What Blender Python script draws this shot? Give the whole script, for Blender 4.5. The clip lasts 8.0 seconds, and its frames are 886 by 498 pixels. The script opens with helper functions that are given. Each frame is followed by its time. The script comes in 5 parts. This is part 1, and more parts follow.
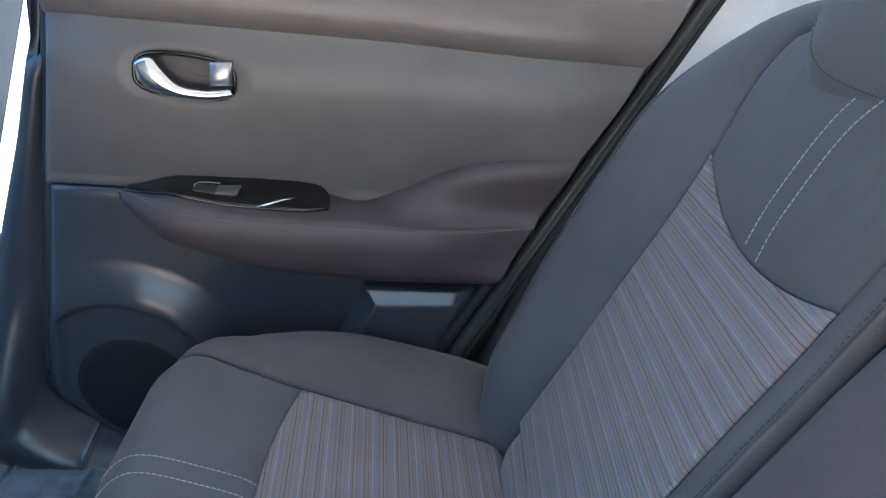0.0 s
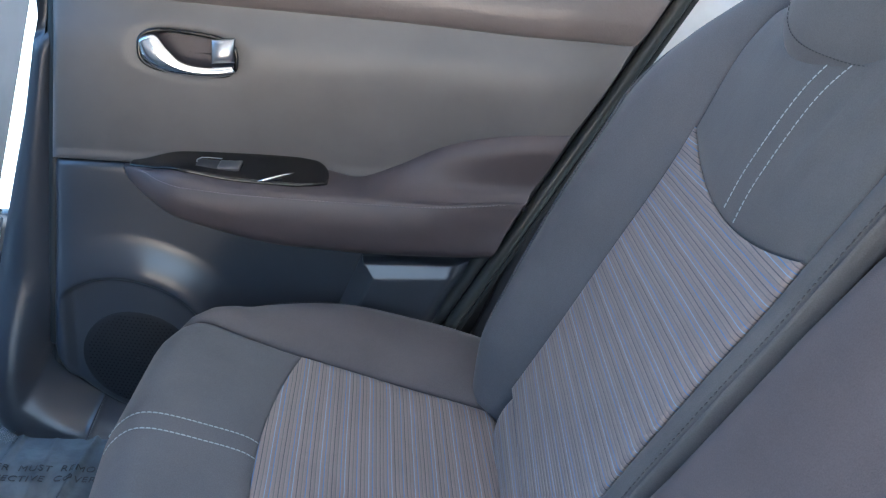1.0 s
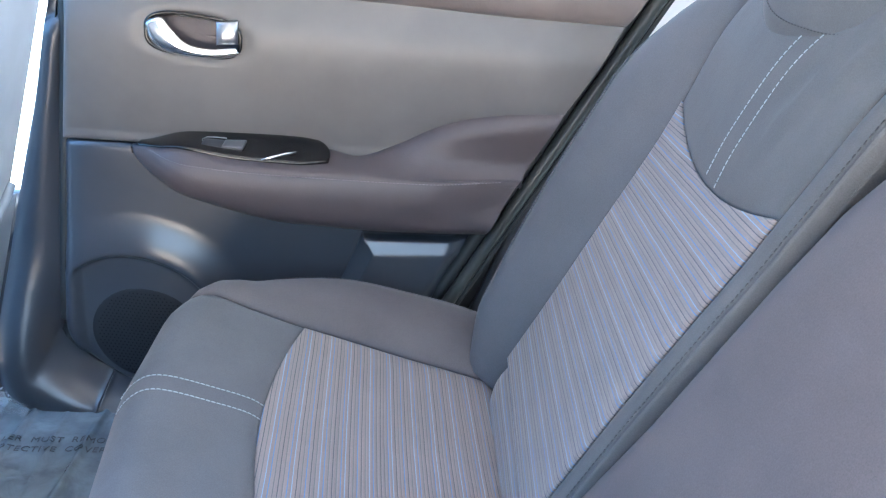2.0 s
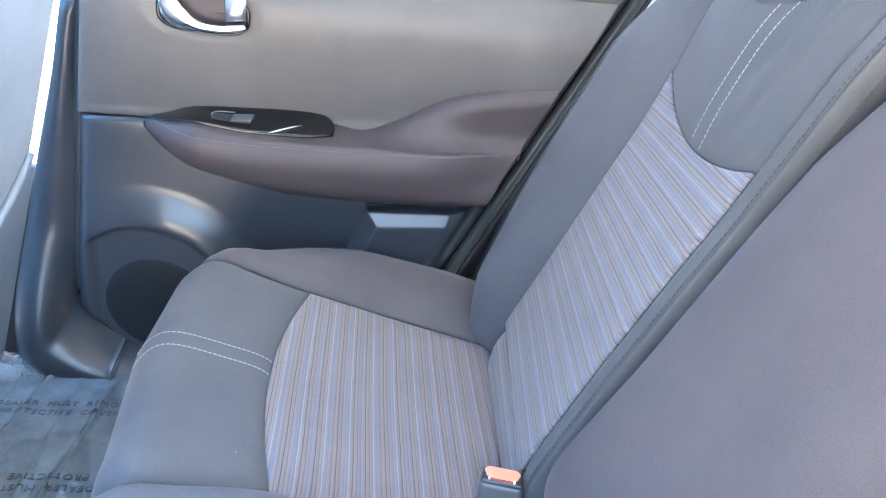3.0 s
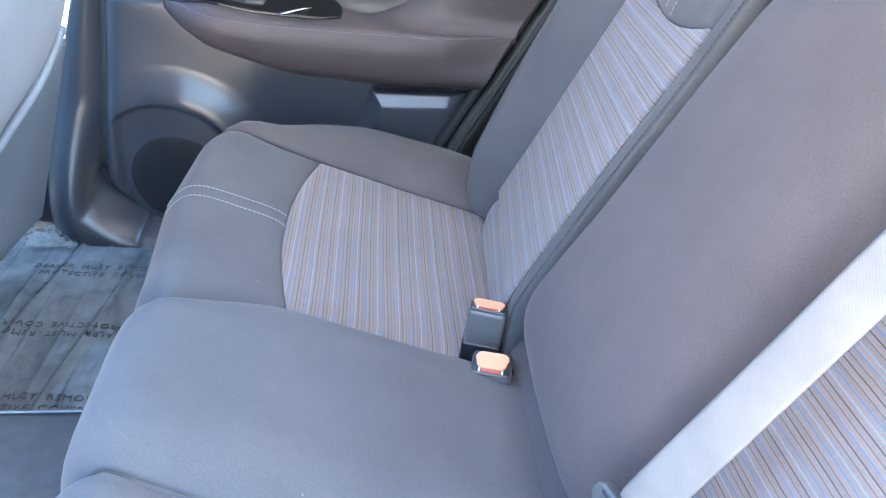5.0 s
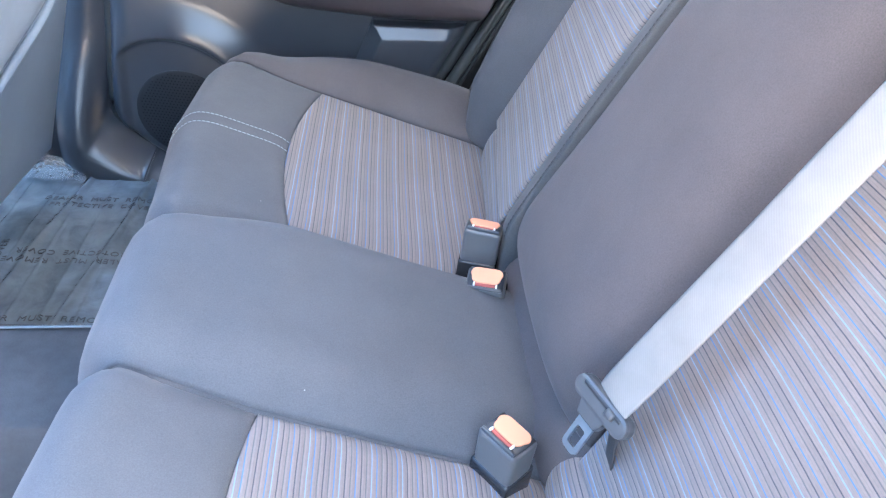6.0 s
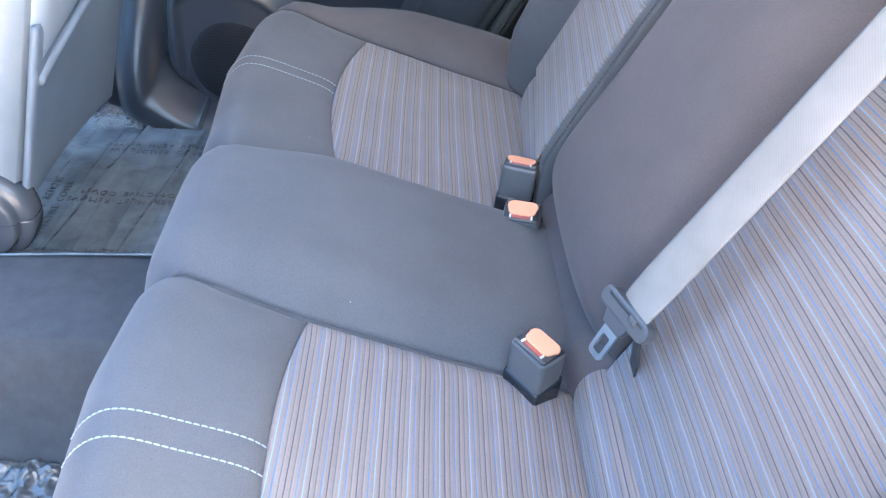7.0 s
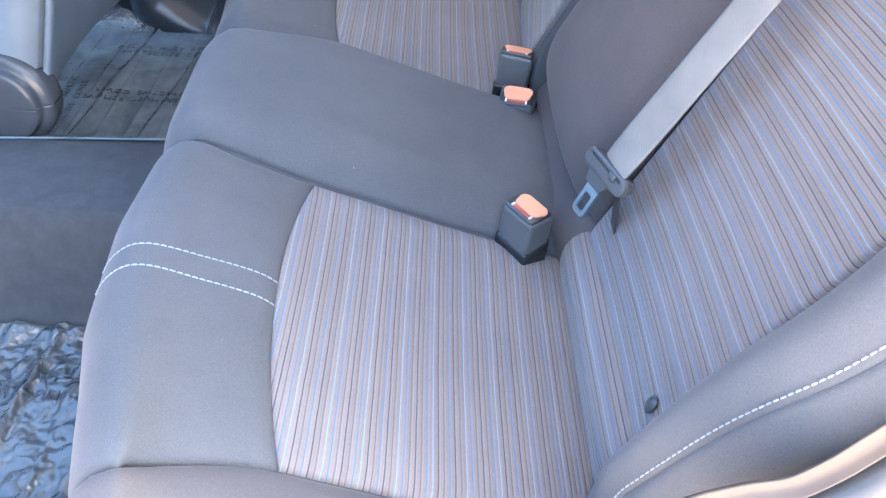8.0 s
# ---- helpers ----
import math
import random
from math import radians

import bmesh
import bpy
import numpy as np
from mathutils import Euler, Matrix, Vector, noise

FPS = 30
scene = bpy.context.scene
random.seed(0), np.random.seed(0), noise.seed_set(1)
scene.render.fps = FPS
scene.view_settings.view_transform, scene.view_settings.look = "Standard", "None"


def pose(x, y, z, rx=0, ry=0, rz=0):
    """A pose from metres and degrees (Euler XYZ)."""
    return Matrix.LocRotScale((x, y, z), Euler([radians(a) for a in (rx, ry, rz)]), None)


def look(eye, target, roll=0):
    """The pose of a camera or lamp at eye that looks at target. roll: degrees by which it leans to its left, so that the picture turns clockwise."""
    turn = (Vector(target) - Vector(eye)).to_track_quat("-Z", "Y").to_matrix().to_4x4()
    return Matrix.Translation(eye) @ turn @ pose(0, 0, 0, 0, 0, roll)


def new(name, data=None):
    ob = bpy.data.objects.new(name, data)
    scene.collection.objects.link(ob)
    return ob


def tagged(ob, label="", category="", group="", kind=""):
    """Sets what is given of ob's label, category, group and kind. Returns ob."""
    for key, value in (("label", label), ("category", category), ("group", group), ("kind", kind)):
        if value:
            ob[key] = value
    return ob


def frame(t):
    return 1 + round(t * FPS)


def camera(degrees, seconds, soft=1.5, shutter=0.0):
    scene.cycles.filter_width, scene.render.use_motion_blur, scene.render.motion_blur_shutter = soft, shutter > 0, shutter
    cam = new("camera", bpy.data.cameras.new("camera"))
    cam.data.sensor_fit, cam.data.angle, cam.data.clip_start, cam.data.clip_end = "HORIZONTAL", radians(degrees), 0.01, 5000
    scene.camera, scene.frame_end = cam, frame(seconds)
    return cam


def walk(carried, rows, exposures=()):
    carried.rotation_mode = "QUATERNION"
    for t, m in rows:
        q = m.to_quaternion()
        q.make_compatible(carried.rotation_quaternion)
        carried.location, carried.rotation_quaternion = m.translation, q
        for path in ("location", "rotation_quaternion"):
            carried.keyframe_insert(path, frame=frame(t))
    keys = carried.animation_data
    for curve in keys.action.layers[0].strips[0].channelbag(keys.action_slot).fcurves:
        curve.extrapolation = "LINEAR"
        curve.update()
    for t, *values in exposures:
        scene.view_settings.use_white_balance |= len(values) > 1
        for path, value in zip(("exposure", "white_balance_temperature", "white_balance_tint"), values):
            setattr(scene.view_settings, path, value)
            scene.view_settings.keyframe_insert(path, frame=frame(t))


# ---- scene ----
cam = camera(56.8, 8.0, soft=1.25)
PATH = [
    (0, (-0.097, -0.323, 0.803), (0.117, 1.505, 0.02), 5.6),
    (0.5, (-0.097, -0.344, 0.796), (0.123, 1.482, 0.01), 5.8),
    (1, (-0.094, -0.366, 0.79), (0.123, 1.458, -0.003), 5.7),
    (1.5, (-0.091, -0.386, 0.784), (0.125, 1.435, -0.015), 5.5),
    (3, (-0.092, -0.465, 0.767), (0.117, 1.349, -0.05), 5.4),
    (3.5, (-0.089, -0.488, 0.759), (0.117, 1.309, -0.093), 5.4),
    (4, (-0.088, -0.525, 0.758), (0.114, 1.248, -0.146), 5.6),
    (5.5, (-0.081, -0.616, 0.74), (0.113, 1.085, -0.294), 5.9),
    (6, (-0.076, -0.638, 0.733), (0.11, 1.032, -0.352), 5.7),
    (6.5, (-0.077, -0.669, 0.728), (0.082, 0.99, -0.378), 5.4),
    (7, (-0.073, -0.702, 0.724), (0.012, 0.932, -0.427), 4.4),
    (7.5, (-0.068, -0.744, 0.711), (0.016, 0.841, -0.505), 4.8),
    (8, (-0.062, -0.789, 0.707), (0.013, 0.752, -0.566), 4.7),
]
EXPOSURES = [
    (0.0, 3.51, 5600, -1), (1.0, 3.88, 5600, -1), (1.5, 4.27, 5600, -1), (3.0, 4.90, 5600, 0), (3.5, 4.84, 5600, 0),
    (5.5, 4.84, 5650, 2), (6.5, 4.77, 5750, 3), (7.0, 4.57, 5750, 3), (7.5, 4.51, 5750, 3), (8.0, 4.36, 5750, 4),
]
walk(cam, [(t, look(eye, target, roll)) for t, eye, target, roll in PATH], EXPOSURES)

# ---- light: clear sky, high sun mostly kept out by the roof ----
SUN_ELEV, SUN_ROT = radians(60), radians(92)
world = bpy.data.worlds.new("sky")
scene.world = world
world.use_nodes = True
wn = world.node_tree
sky = wn.nodes.new("ShaderNodeTexSky")
sky.sky_type, sky.sun_disc = "NISHITA", False
sky.sun_elevation, sky.sun_rotation = SUN_ELEV, SUN_ROT
sky.air_density, sky.dust_density, sky.ozone_density = 1.0, 7.0, 0.6
wn.links.new(sky.outputs[0], wn.nodes["Background"].inputs[0])
wn.nodes["Background"].inputs[1].default_value = 0.11
sun_lamp = bpy.data.lights.new("sun", "SUN")
sun_lamp.energy, sun_lamp.angle, sun_lamp.color = 5.0, radians(0.5), (1.0, 0.93, 0.85)
sun = new("sun", sun_lamp)
sun.matrix_world = look((0, 0, 0), (-math.sin(SUN_ROT) * math.cos(SUN_ELEV), -math.cos(SUN_ROT) * math.cos(SUN_ELEV), -math.sin(SUN_ELEV)))


# ---- materials ----
def mat_base(name, colour, rough=0.6, metal=0.0, spec=0.5):
    m = bpy.data.materials.new(name)
    m.use_nodes = True
    b = m.node_tree.nodes["Principled BSDF"]
    b.inputs["Base Color"].default_value = (*colour, 1)
    b.inputs["Roughness"].default_value = rough
    b.inputs["Metallic"].default_value = metal
    b.inputs["Specular IOR Level"].default_value = spec
    return m, m.node_tree, b


def noise_node(nt, scale, detail=3.0, coord="Object", rough=0.6):
    tc = nt.nodes.new("ShaderNodeTexCoord")
    n = nt.nodes.new("ShaderNodeTexNoise")
    n.inputs["Scale"].default_value, n.inputs["Detail"].default_value = scale, detail
    n.inputs["Roughness"].default_value = rough
    nt.links.new(tc.outputs[coord], n.inputs["Vector"])
    return n


def ramp(nt, src, stops):
    r = nt.nodes.new("ShaderNodeValToRGB")
    r.color_ramp.elements[0].position, r.color_ramp.elements[0].color = stops[0][0], (*stops[0][1], 1)
    r.color_ramp.elements[1].position, r.color_ramp.elements[1].color = stops[-1][0], (*stops[-1][1], 1)
    for p, c in stops[1:-1]:
        e = r.color_ramp.elements.new(p)
        e.color = (*c, 1)
    nt.links.new(src, r.inputs["Fac"])
    return r


def add_bump(nt, b, height, strength, distance):
    bp = nt.nodes.new("ShaderNodeBump")
    bp.inputs["Strength"].default_value, bp.inputs["Distance"].default_value = strength, distance
    nt.links.new(height, bp.inputs["Height"])
    nt.links.new(bp.outputs["Normal"], b.inputs["Normal"])


def scaled(c, k):
    return tuple(min(1.0, v * k) for v in c)


def mat_grain(name, colour, rough, grain, bump, spec=0.5, vary=0.12, stain=9.0, rvary=0.08, metal=0.0):
    """A mottled surface with fine grain relief."""
    m, nt, b = mat_base(name, colour, rough, metal, spec)
    big = noise_node(nt, stain, 4)
    r = ramp(nt, big.outputs["Fac"], [(0.3, scaled(colour, 1 - vary)), (0.7, scaled(colour, 1 + vary))])
    nt.links.new(r.outputs["Color"], b.inputs["Base Color"])
    rr = nt.nodes.new("ShaderNodeMapRange")
    rr.inputs["To Min"].default_value, rr.inputs["To Max"].default_value = rough - rvary, rough + rvary
    nt.links.new(big.outputs["Fac"], rr.inputs["Value"])
    nt.links.new(rr.outputs["Result"], b.inputs["Roughness"])
    fine = noise_node(nt, grain, 2)
    add_bump(nt, b, fine.outputs["Fac"], bump, 0.0006)
    return m


def mat_fabric(name, colour, sheen=0.10):
    """Knitted upholstery: tiny weave cells, soft sheen, faint lint and wear."""
    m, nt, b = mat_base(name, colour, 0.85, 0, 0.25)
    b.inputs["Sheen Weight"].default_value = sheen
    b.inputs["Sheen Roughness"].default_value = 0.45
    b.inputs["Sheen Tint"].default_value = (1.0, 0.93, 0.95, 1)
    wear = noise_node(nt, 6, 5)
    weave = noise_node(nt, 900, 1)
    mix = nt.nodes.new("ShaderNodeMath")
    mix.operation = "MULTIPLY_ADD"
    mix.inputs[1].default_value = 0.45
    nt.links.new(weave.outputs["Fac"], mix.inputs[0])
    half = nt.nodes.new("ShaderNodeMath")
    half.operation = "MULTIPLY"
    half.inputs[1].default_value = 0.55
    nt.links.new(wear.outputs["Fac"], half.inputs[0])
    nt.links.new(half.outputs[0], mix.inputs[2])
    r = ramp(nt, mix.outputs[0], [(0.3, scaled(colour, 0.78)), (0.7, scaled(colour, 1.25))])
    # sparse lint
    cells = nt.nodes.new("ShaderNodeTexVoronoi")
    cells.inputs["Scale"].default_value = 26
    nt.links.new(weave.inputs["Vector"].links[0].from_socket, cells.inputs["Vector"])
    near = nt.nodes.new("ShaderNodeMath")
    near.operation = "LESS_THAN"
    near.inputs[1].default_value = 0.020
    nt.links.new(cells.outputs["Distance"], near.inputs[0])
    pick = nt.nodes.new("ShaderNodeSeparateColor")
    nt.links.new(cells.outputs["Color"], pick.inputs[0])
    few = nt.nodes.new("ShaderNodeMath")
    few.operation = "GREATER_THAN"
    few.inputs[1].default_value = 0.80
    nt.links.new(pick.outputs[0], few.inputs[0])
    both = nt.nodes.new("ShaderNodeMath")
    both.operation = "MULTIPLY"
    nt.links.new(near.outputs[0], both.inputs[0])
    nt.links.new(few.outputs[0], both.inputs[1])
    lint = nt.nodes.new("ShaderNodeMix")
    lint.data_type = "RGBA"
    nt.links.new(both.outputs[0], lint.inputs["Factor"])
    nt.links.new(r.outputs["Color"], lint.inputs["A"])
    lint.inputs["B"].default_value = (0.26, 0.26, 0.27, 1)
    nt.links.new(lint.outputs["Result"], b.inputs["Base Color"])
    add_bump(nt, b, weave.outputs["Fac"], 0.25, 0.0005)
    # slight unevenness of the padding
    loose = noise_node(nt, 16, 3, rough=0.5)
    soft_bump = nt.nodes.new("ShaderNodeBump")
    soft_bump.inputs["Strength"].default_value, soft_bump.inputs["Distance"].default_value = 0.35, 0.004
    nt.links.new(loose.outputs["Fac"], soft_bump.inputs["Height"])
    nt.links.new(soft_bump.outputs["Normal"], b.inputs["Normal"].links[0].from_node.inputs["Normal"])
    return m


RIB = 0.0044
STRIPE_RUN = 12 * RIB


def mat_striped(name):
    """Ribbed upholstery: rounded taupe ribs with a coloured thread in every groove, across the UV's first axis, in metres."""
    m, nt, b = mat_base(name, (0.2, 0.2, 0.22), 0.82, 0, 0.25)
    b.inputs["Sheen Weight"].default_value = 0.15
    uv = nt.nodes.new("ShaderNodeUVMap")
    sx = nt.nodes.new("ShaderNodeSeparateXYZ")
    nt.links.new(uv.outputs[0], sx.inputs[0])

    def math_node(op, a, k, c=0.0):
        n = nt.nodes.new("ShaderNodeMath")
        n.operation = op
        nt.links.new(a, n.inputs[0])
        if isinstance(k, (int, float)):
            n.inputs[1].default_value = k
        else:
            nt.links.new(k, n.inputs[1])
        n.inputs[2].default_value = c
        return n.outputs[0]

    def mixed(fac, a, c, kind="MIX"):
        n = nt.nodes.new("ShaderNodeMix")
        n.data_type, n.blend_type = "RGBA", kind
        for socket, v in ((n.inputs["Factor"], fac), (n.inputs["A"], a), (n.inputs["B"], c)):
            if isinstance(v, (int, float, tuple)):
                socket.default_value = v if isinstance(v, (int, float)) else (*v, 1)
            else:
                nt.links.new(v, socket)
        return n.outputs["Result"]

    sway = noise_node(nt, 22, 2)
    bent = math_node("MULTIPLY", sway.outputs["Fac"], 0.0011)
    along = nt.nodes.new("ShaderNodeMath")
    nt.links.new(sx.outputs["X"], along.inputs[0])
    nt.links.new(bent, along.inputs[1])
    ribs = math_node("MULTIPLY", along.outputs[0], 1 / RIB)
    # the thread in the groove nearest to this place
    at = math_node("MODULO", math_node("FLOOR", math_node("ADD", ribs, 0.5), 0), 12)
    at = math_node("MULTIPLY_ADD", at, 1 / 12, 0.5 / 12)
    dark, blue, pale, grey = (0.054, 0.057, 0.072), (0.076, 0.160, 0.318), (0.182, 0.272, 0.385), (0.106, 0.104, 0.113)
    thread = nt.nodes.new("ShaderNodeValToRGB")
    thread.color_ramp.interpolation = "CONSTANT"
    order = (blue, pale, grey, dark, blue, grey, dark, pale, blue, grey, dark, grey)
    thread.color_ramp.elements[0].color = (*order[0], 1)
    thread.color_ramp.elements[1].position, thread.color_ramp.elements[1].color = 11 / 12, (*order[11], 1)
    for k in range(1, 11):
        e = thread.color_ramp.elements.new(k / 12)
        e.color = (*order[k], 1)
    nt.links.new(at, thread.inputs["Fac"])
    away = math_node("ABSOLUTE", math_node("SUBTRACT", math_node("FRACT", ribs, 0), 0.5), 0)
    line = nt.nodes.new("ShaderNodeMapRange")
    line.inputs["From Min"].default_value, line.inputs["From Max"].default_value = 0.375, 0.425
    nt.links.new(away, line.inputs["Value"])
    # a faint split along the rib
    split = nt.nodes.new("ShaderNodeMapRange")
    split.inputs["From Min"].default_value, split.inputs["From Max"].default_value = 0.10, 0.02
    split.inputs["To Max"].default_value = 0.22
    nt.links.new(away, split.inputs["Value"])
    cell = math_node("MODULO", math_node("FLOOR", ribs, 0), 5)
    tone = ramp(nt, math_node("MULTIPLY", cell, 0.25), [(0.0, (0.204, 0.175, 0.165)), (0.4, (0.188, 0.162, 0.154)), (0.7, (0.208, 0.179, 0.168)), (1.0, (0.184, 0.158, 0.152))])
    base = mixed(split.outputs[0], tone.outputs["Color"], (0.110, 0.106, 0.114))
    lined = mixed(line.outputs[0], base, thread.outputs["Color"])
    # the yarn along and across, and slow soiling
    turn = nt.nodes.new("ShaderNodeMapping")
    turn.inputs["Scale"].default_value = (900, 260, 1)
    nt.links.new(uv.outputs[0], turn.inputs["Vector"])
    yarn = nt.nodes.new("ShaderNodeTexNoise")
    yarn.inputs["Scale"].default_value, yarn.inputs["Detail"].default_value = 1.0, 2.0
    nt.links.new(turn.outputs[0], yarn.inputs["Vector"])
    soil = noise_node(nt, 14, 4)
    both = math_node("ADD", math_node("MULTIPLY", yarn.outputs["Fac"], 0.30), math_node("MULTIPLY", soil.outputs["Fac"], 0.26))
    lit = math_node("ADD", both, 0.72)
    nt.links.new(mixed(1.0, lined, lit, "MULTIPLY"), b.inputs["Base Color"])
    height = math_node("POWER", math_node("ABSOLUTE", math_node("SUBTRACT", away, 0.5), 0), 0.5)
    add_bump(nt, b, math_node("ADD", height, math_node("MULTIPLY", yarn.outputs["Fac"], 0.12)), 0.50, 0.0016)
    return m


FABRIC = mat_fabric("charcoal_fabric", (0.090, 0.093, 0.103))
# Same charcoal cloth: side and centre tinted for warm light, back darkened as shade.
FABRIC_WARM_LIT = mat_fabric("warm_lit_charcoal_fabric", (0.096, 0.088, 0.092))
FABRIC_BACK_SHADED = mat_fabric("shaded_back_fabric", (0.080, 0.082, 0.085))
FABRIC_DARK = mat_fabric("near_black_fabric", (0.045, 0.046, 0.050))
FABRIC_CENTRE_WARM_LIT = mat_fabric("warm_lit_centre_fabric", (0.081, 0.072, 0.075))
STRIPE = mat_striped("striped_fabric")
THREAD_DIM = mat_grain("plum_thread", (0.17, 0.155, 0.165), 0.7, 900, 0.2)
THREAD = mat_grain("pale_thread", (0.28, 0.315, 0.335), 0.7, 900, 0.2)
DOOR_SOFT = mat_grain("grained_door_vinyl", (0.108, 0.104, 0.104), 0.46, 700, 0.25, 0.5)
DOOR_DARK = mat_grain("dark_door_plastic", (0.041, 0.046, 0.057), 0.29, 600, 0.12, 0.75, 0.06, rvary=0.015)
LEATHER = mat_grain("plum_leatherette", (0.072, 0.060, 0.064), 0.5, 420, 0.35, 0.4)
TRIM_DARK = mat_grain("black_trim_plastic", (0.026, 0.027, 0.031), 0.40, 500, 0.15)
RUBBER = mat_grain("black_rubber", (0.018, 0.020, 0.020), 0.55, 300, 0.1)
SEAL_GREY = mat_grain("green_grey_rubber", (0.040, 0.044, 0.043), 0.35, 300, 0.1)
GRILLE_CLOTH = mat_grain("grille_plastic", (0.021, 0.022, 0.026), 0.6, 900, 0.3, 0.3)
PIANO = mat_grain("gloss_black", (0.006, 0.006, 0.007), 0.08, 30, 0.0, 0.5, rvary=0.02)
CHROME = mat_grain("satin_chrome", (0.78, 0.78, 0.79), 0.14, 60, 0.0, rvary=0.04, metal=1.0)
STEEL = mat_grain("zinc_steel", (0.45, 0.46, 0.48), 0.32, 120, 0.05, metal=1.0)
PLASTIC_GREY = mat_grain("grey_plastic", (0.070, 0.072, 0.078), 0.33, 500, 0.15)
BUCKLE_BLACK = mat_grain("buckle_plastic", (0.105, 0.104, 0.106), 0.34, 400, 0.1)
SLEEVE = mat_grain("gloss_black_sleeve", (0.022, 0.023, 0.026), 0.22, 300, 0.05)
SLOT_RED = mat_grain("deep_red", (0.36, 0.075, 0.06), 0.4, 300, 0.05)
BUTTON_RED = mat_grain("orange_red_button", (0.68, 0.30, 0.17), 0.4, 300, 0.05)


def mat_webbing(name, colour):
    """Twill webbing: fine slanted ribs by the UV, which is in metres, and two denser edge bands."""
    m, nt, b = mat_base(name, colour, 0.6, 0, 0.45)
    uv = nt.nodes.new("ShaderNodeUVMap")
    turn = nt.nodes.new("ShaderNodeMapping")
    turn.inputs["Rotation"].default_value = (0, 0, radians(38))
    nt.links.new(uv.outputs[0], turn.inputs["Vector"])
    wave = nt.nodes.new("ShaderNodeTexWave")
    wave.inputs["Scale"].default_value = 170
    wave.inputs["Distortion"].default_value = 1.5
    wave.inputs["Detail Scale"].default_value = 4
    nt.links.new(turn.outputs[0], wave.inputs["Vector"])
    soil = noise_node(nt, 22, 5)
    mix = nt.nodes.new("ShaderNodeMath")
    mix.operation = "MULTIPLY_ADD"
    mix.inputs[1].default_value = 0.16
    nt.links.new(wave.outputs["Fac"], mix.inputs[0])
    nt.links.new(soil.outputs["Fac"], mix.inputs[2])
    r = ramp(nt, mix.outputs[0], [(0.35, scaled(colour, 0.78)), (0.95, scaled(colour, 1.12))])
    nt.links.new(r.outputs["Color"], b.inputs["Base Color"])
    add_bump(nt, b, wave.outputs["Fac"], 0.2, 0.0004)
    return m


WEBBING = mat_webbing("grey_webbing", (0.215, 0.208, 0.202))
# The belt's lower end: same webbing with the crease's shade in its colour.
WEBBING_SHADED = mat_grain("shaded_webbing", (0.05, 0.048, 0.05), 0.7, 800, 0.4, 0.5, 0.06)
PILLAR = mat_grain("matte_black_plastic", (0.034, 0.038, 0.047), 0.31, 500, 0.12, 0.7, 0.06, rvary=0.015)
BODY_PALE = mat_grain("pale_pillar_trim", (0.78, 0.78, 0.78), 0.5, 300, 0.1)
HEADLINER = mat_grain("headliner_cloth", (0.67, 0.69, 0.72), 0.9, 600, 0.3)
CARPET = mat_grain("grey_carpet", (0.058, 0.061, 0.068), 0.95, 420, 0.9, 0.2, 0.13, 45)
INK = mat_grain("black_print", (0.020, 0.024, 0.030), 0.5, 200, 0.0)
RECLINER = mat_grain("recliner_plastic", (0.062, 0.068, 0.080), 0.24, 400, 0.08)
SEAT_SHELL = mat_grain("grey_seat_vinyl", (0.20, 0.228, 0.262), 0.42, 500, 0.25)
# One seat vinyl: a paler copy for stronger light, a darker one as shade.
SEAT_LIT = mat_grain("lit_seat_vinyl", (0.35, 0.39, 0.445), 0.42, 500, 0.25)
SEAT_SHADED = mat_grain("shaded_seat_vinyl", (0.19, 0.225, 0.275), 0.45, 500, 0.25)


def mat_film(name, dark, light, scale, bump, facet, rough=0.18):
    """Clear protective film over a dark mat; facet adds hard crumples."""
    m, nt, b = mat_base(name, dark, rough, 0, 0.6)
    crease = noise_node(nt, scale, 4, rough=0.55)
    crease.inputs["Distortion"].default_value = 0.4
    r = ramp(nt, crease.outputs["Fac"], [(0.35, dark), (0.68, light)])
    nt.links.new(r.outputs["Color"], b.inputs["Base Color"])
    height = crease.outputs["Fac"]
    if facet:
        warp = noise_node(nt, 18, 3)
        tc = nt.nodes.new("ShaderNodeTexCoord")
        bend = nt.nodes.new("ShaderNodeMix")
        bend.data_type = "RGBA"
        bend.inputs["Factor"].default_value = 0.12
        nt.links.new(tc.outputs["Object"], bend.inputs["A"])
        nt.links.new(warp.outputs["Color"], bend.inputs["B"])
        folds = nt.nodes.new("ShaderNodeTexVoronoi")
        folds.feature = "F1"
        folds.inputs["Scale"].default_value = 21
        nt.links.new(bend.outputs["Result"], folds.inputs["Vector"])
        height = folds.outputs["Distance"]
    add_bump(nt, b, height, bump, 0.012)
    return m


FILM = mat_film("protective_film", (0.105, 0.123, 0.140), (0.168, 0.192, 0.216), 20, 0.40, False, 0.14)
FILM_CRUMPLED = mat_film("crumpled_film", (0.045, 0.047, 0.050), (0.09, 0.095, 0.10), 9, 0.7, True, 0.09)
FOIL, foil_nt, foil_b = mat_base("clear_loose_film", (0.90, 0.91, 0.92), 0.05, 0, 0.6)
foil_b.inputs["Transmission Weight"].default_value = 0.92
foil_b.inputs["IOR"].default_value = 1.25


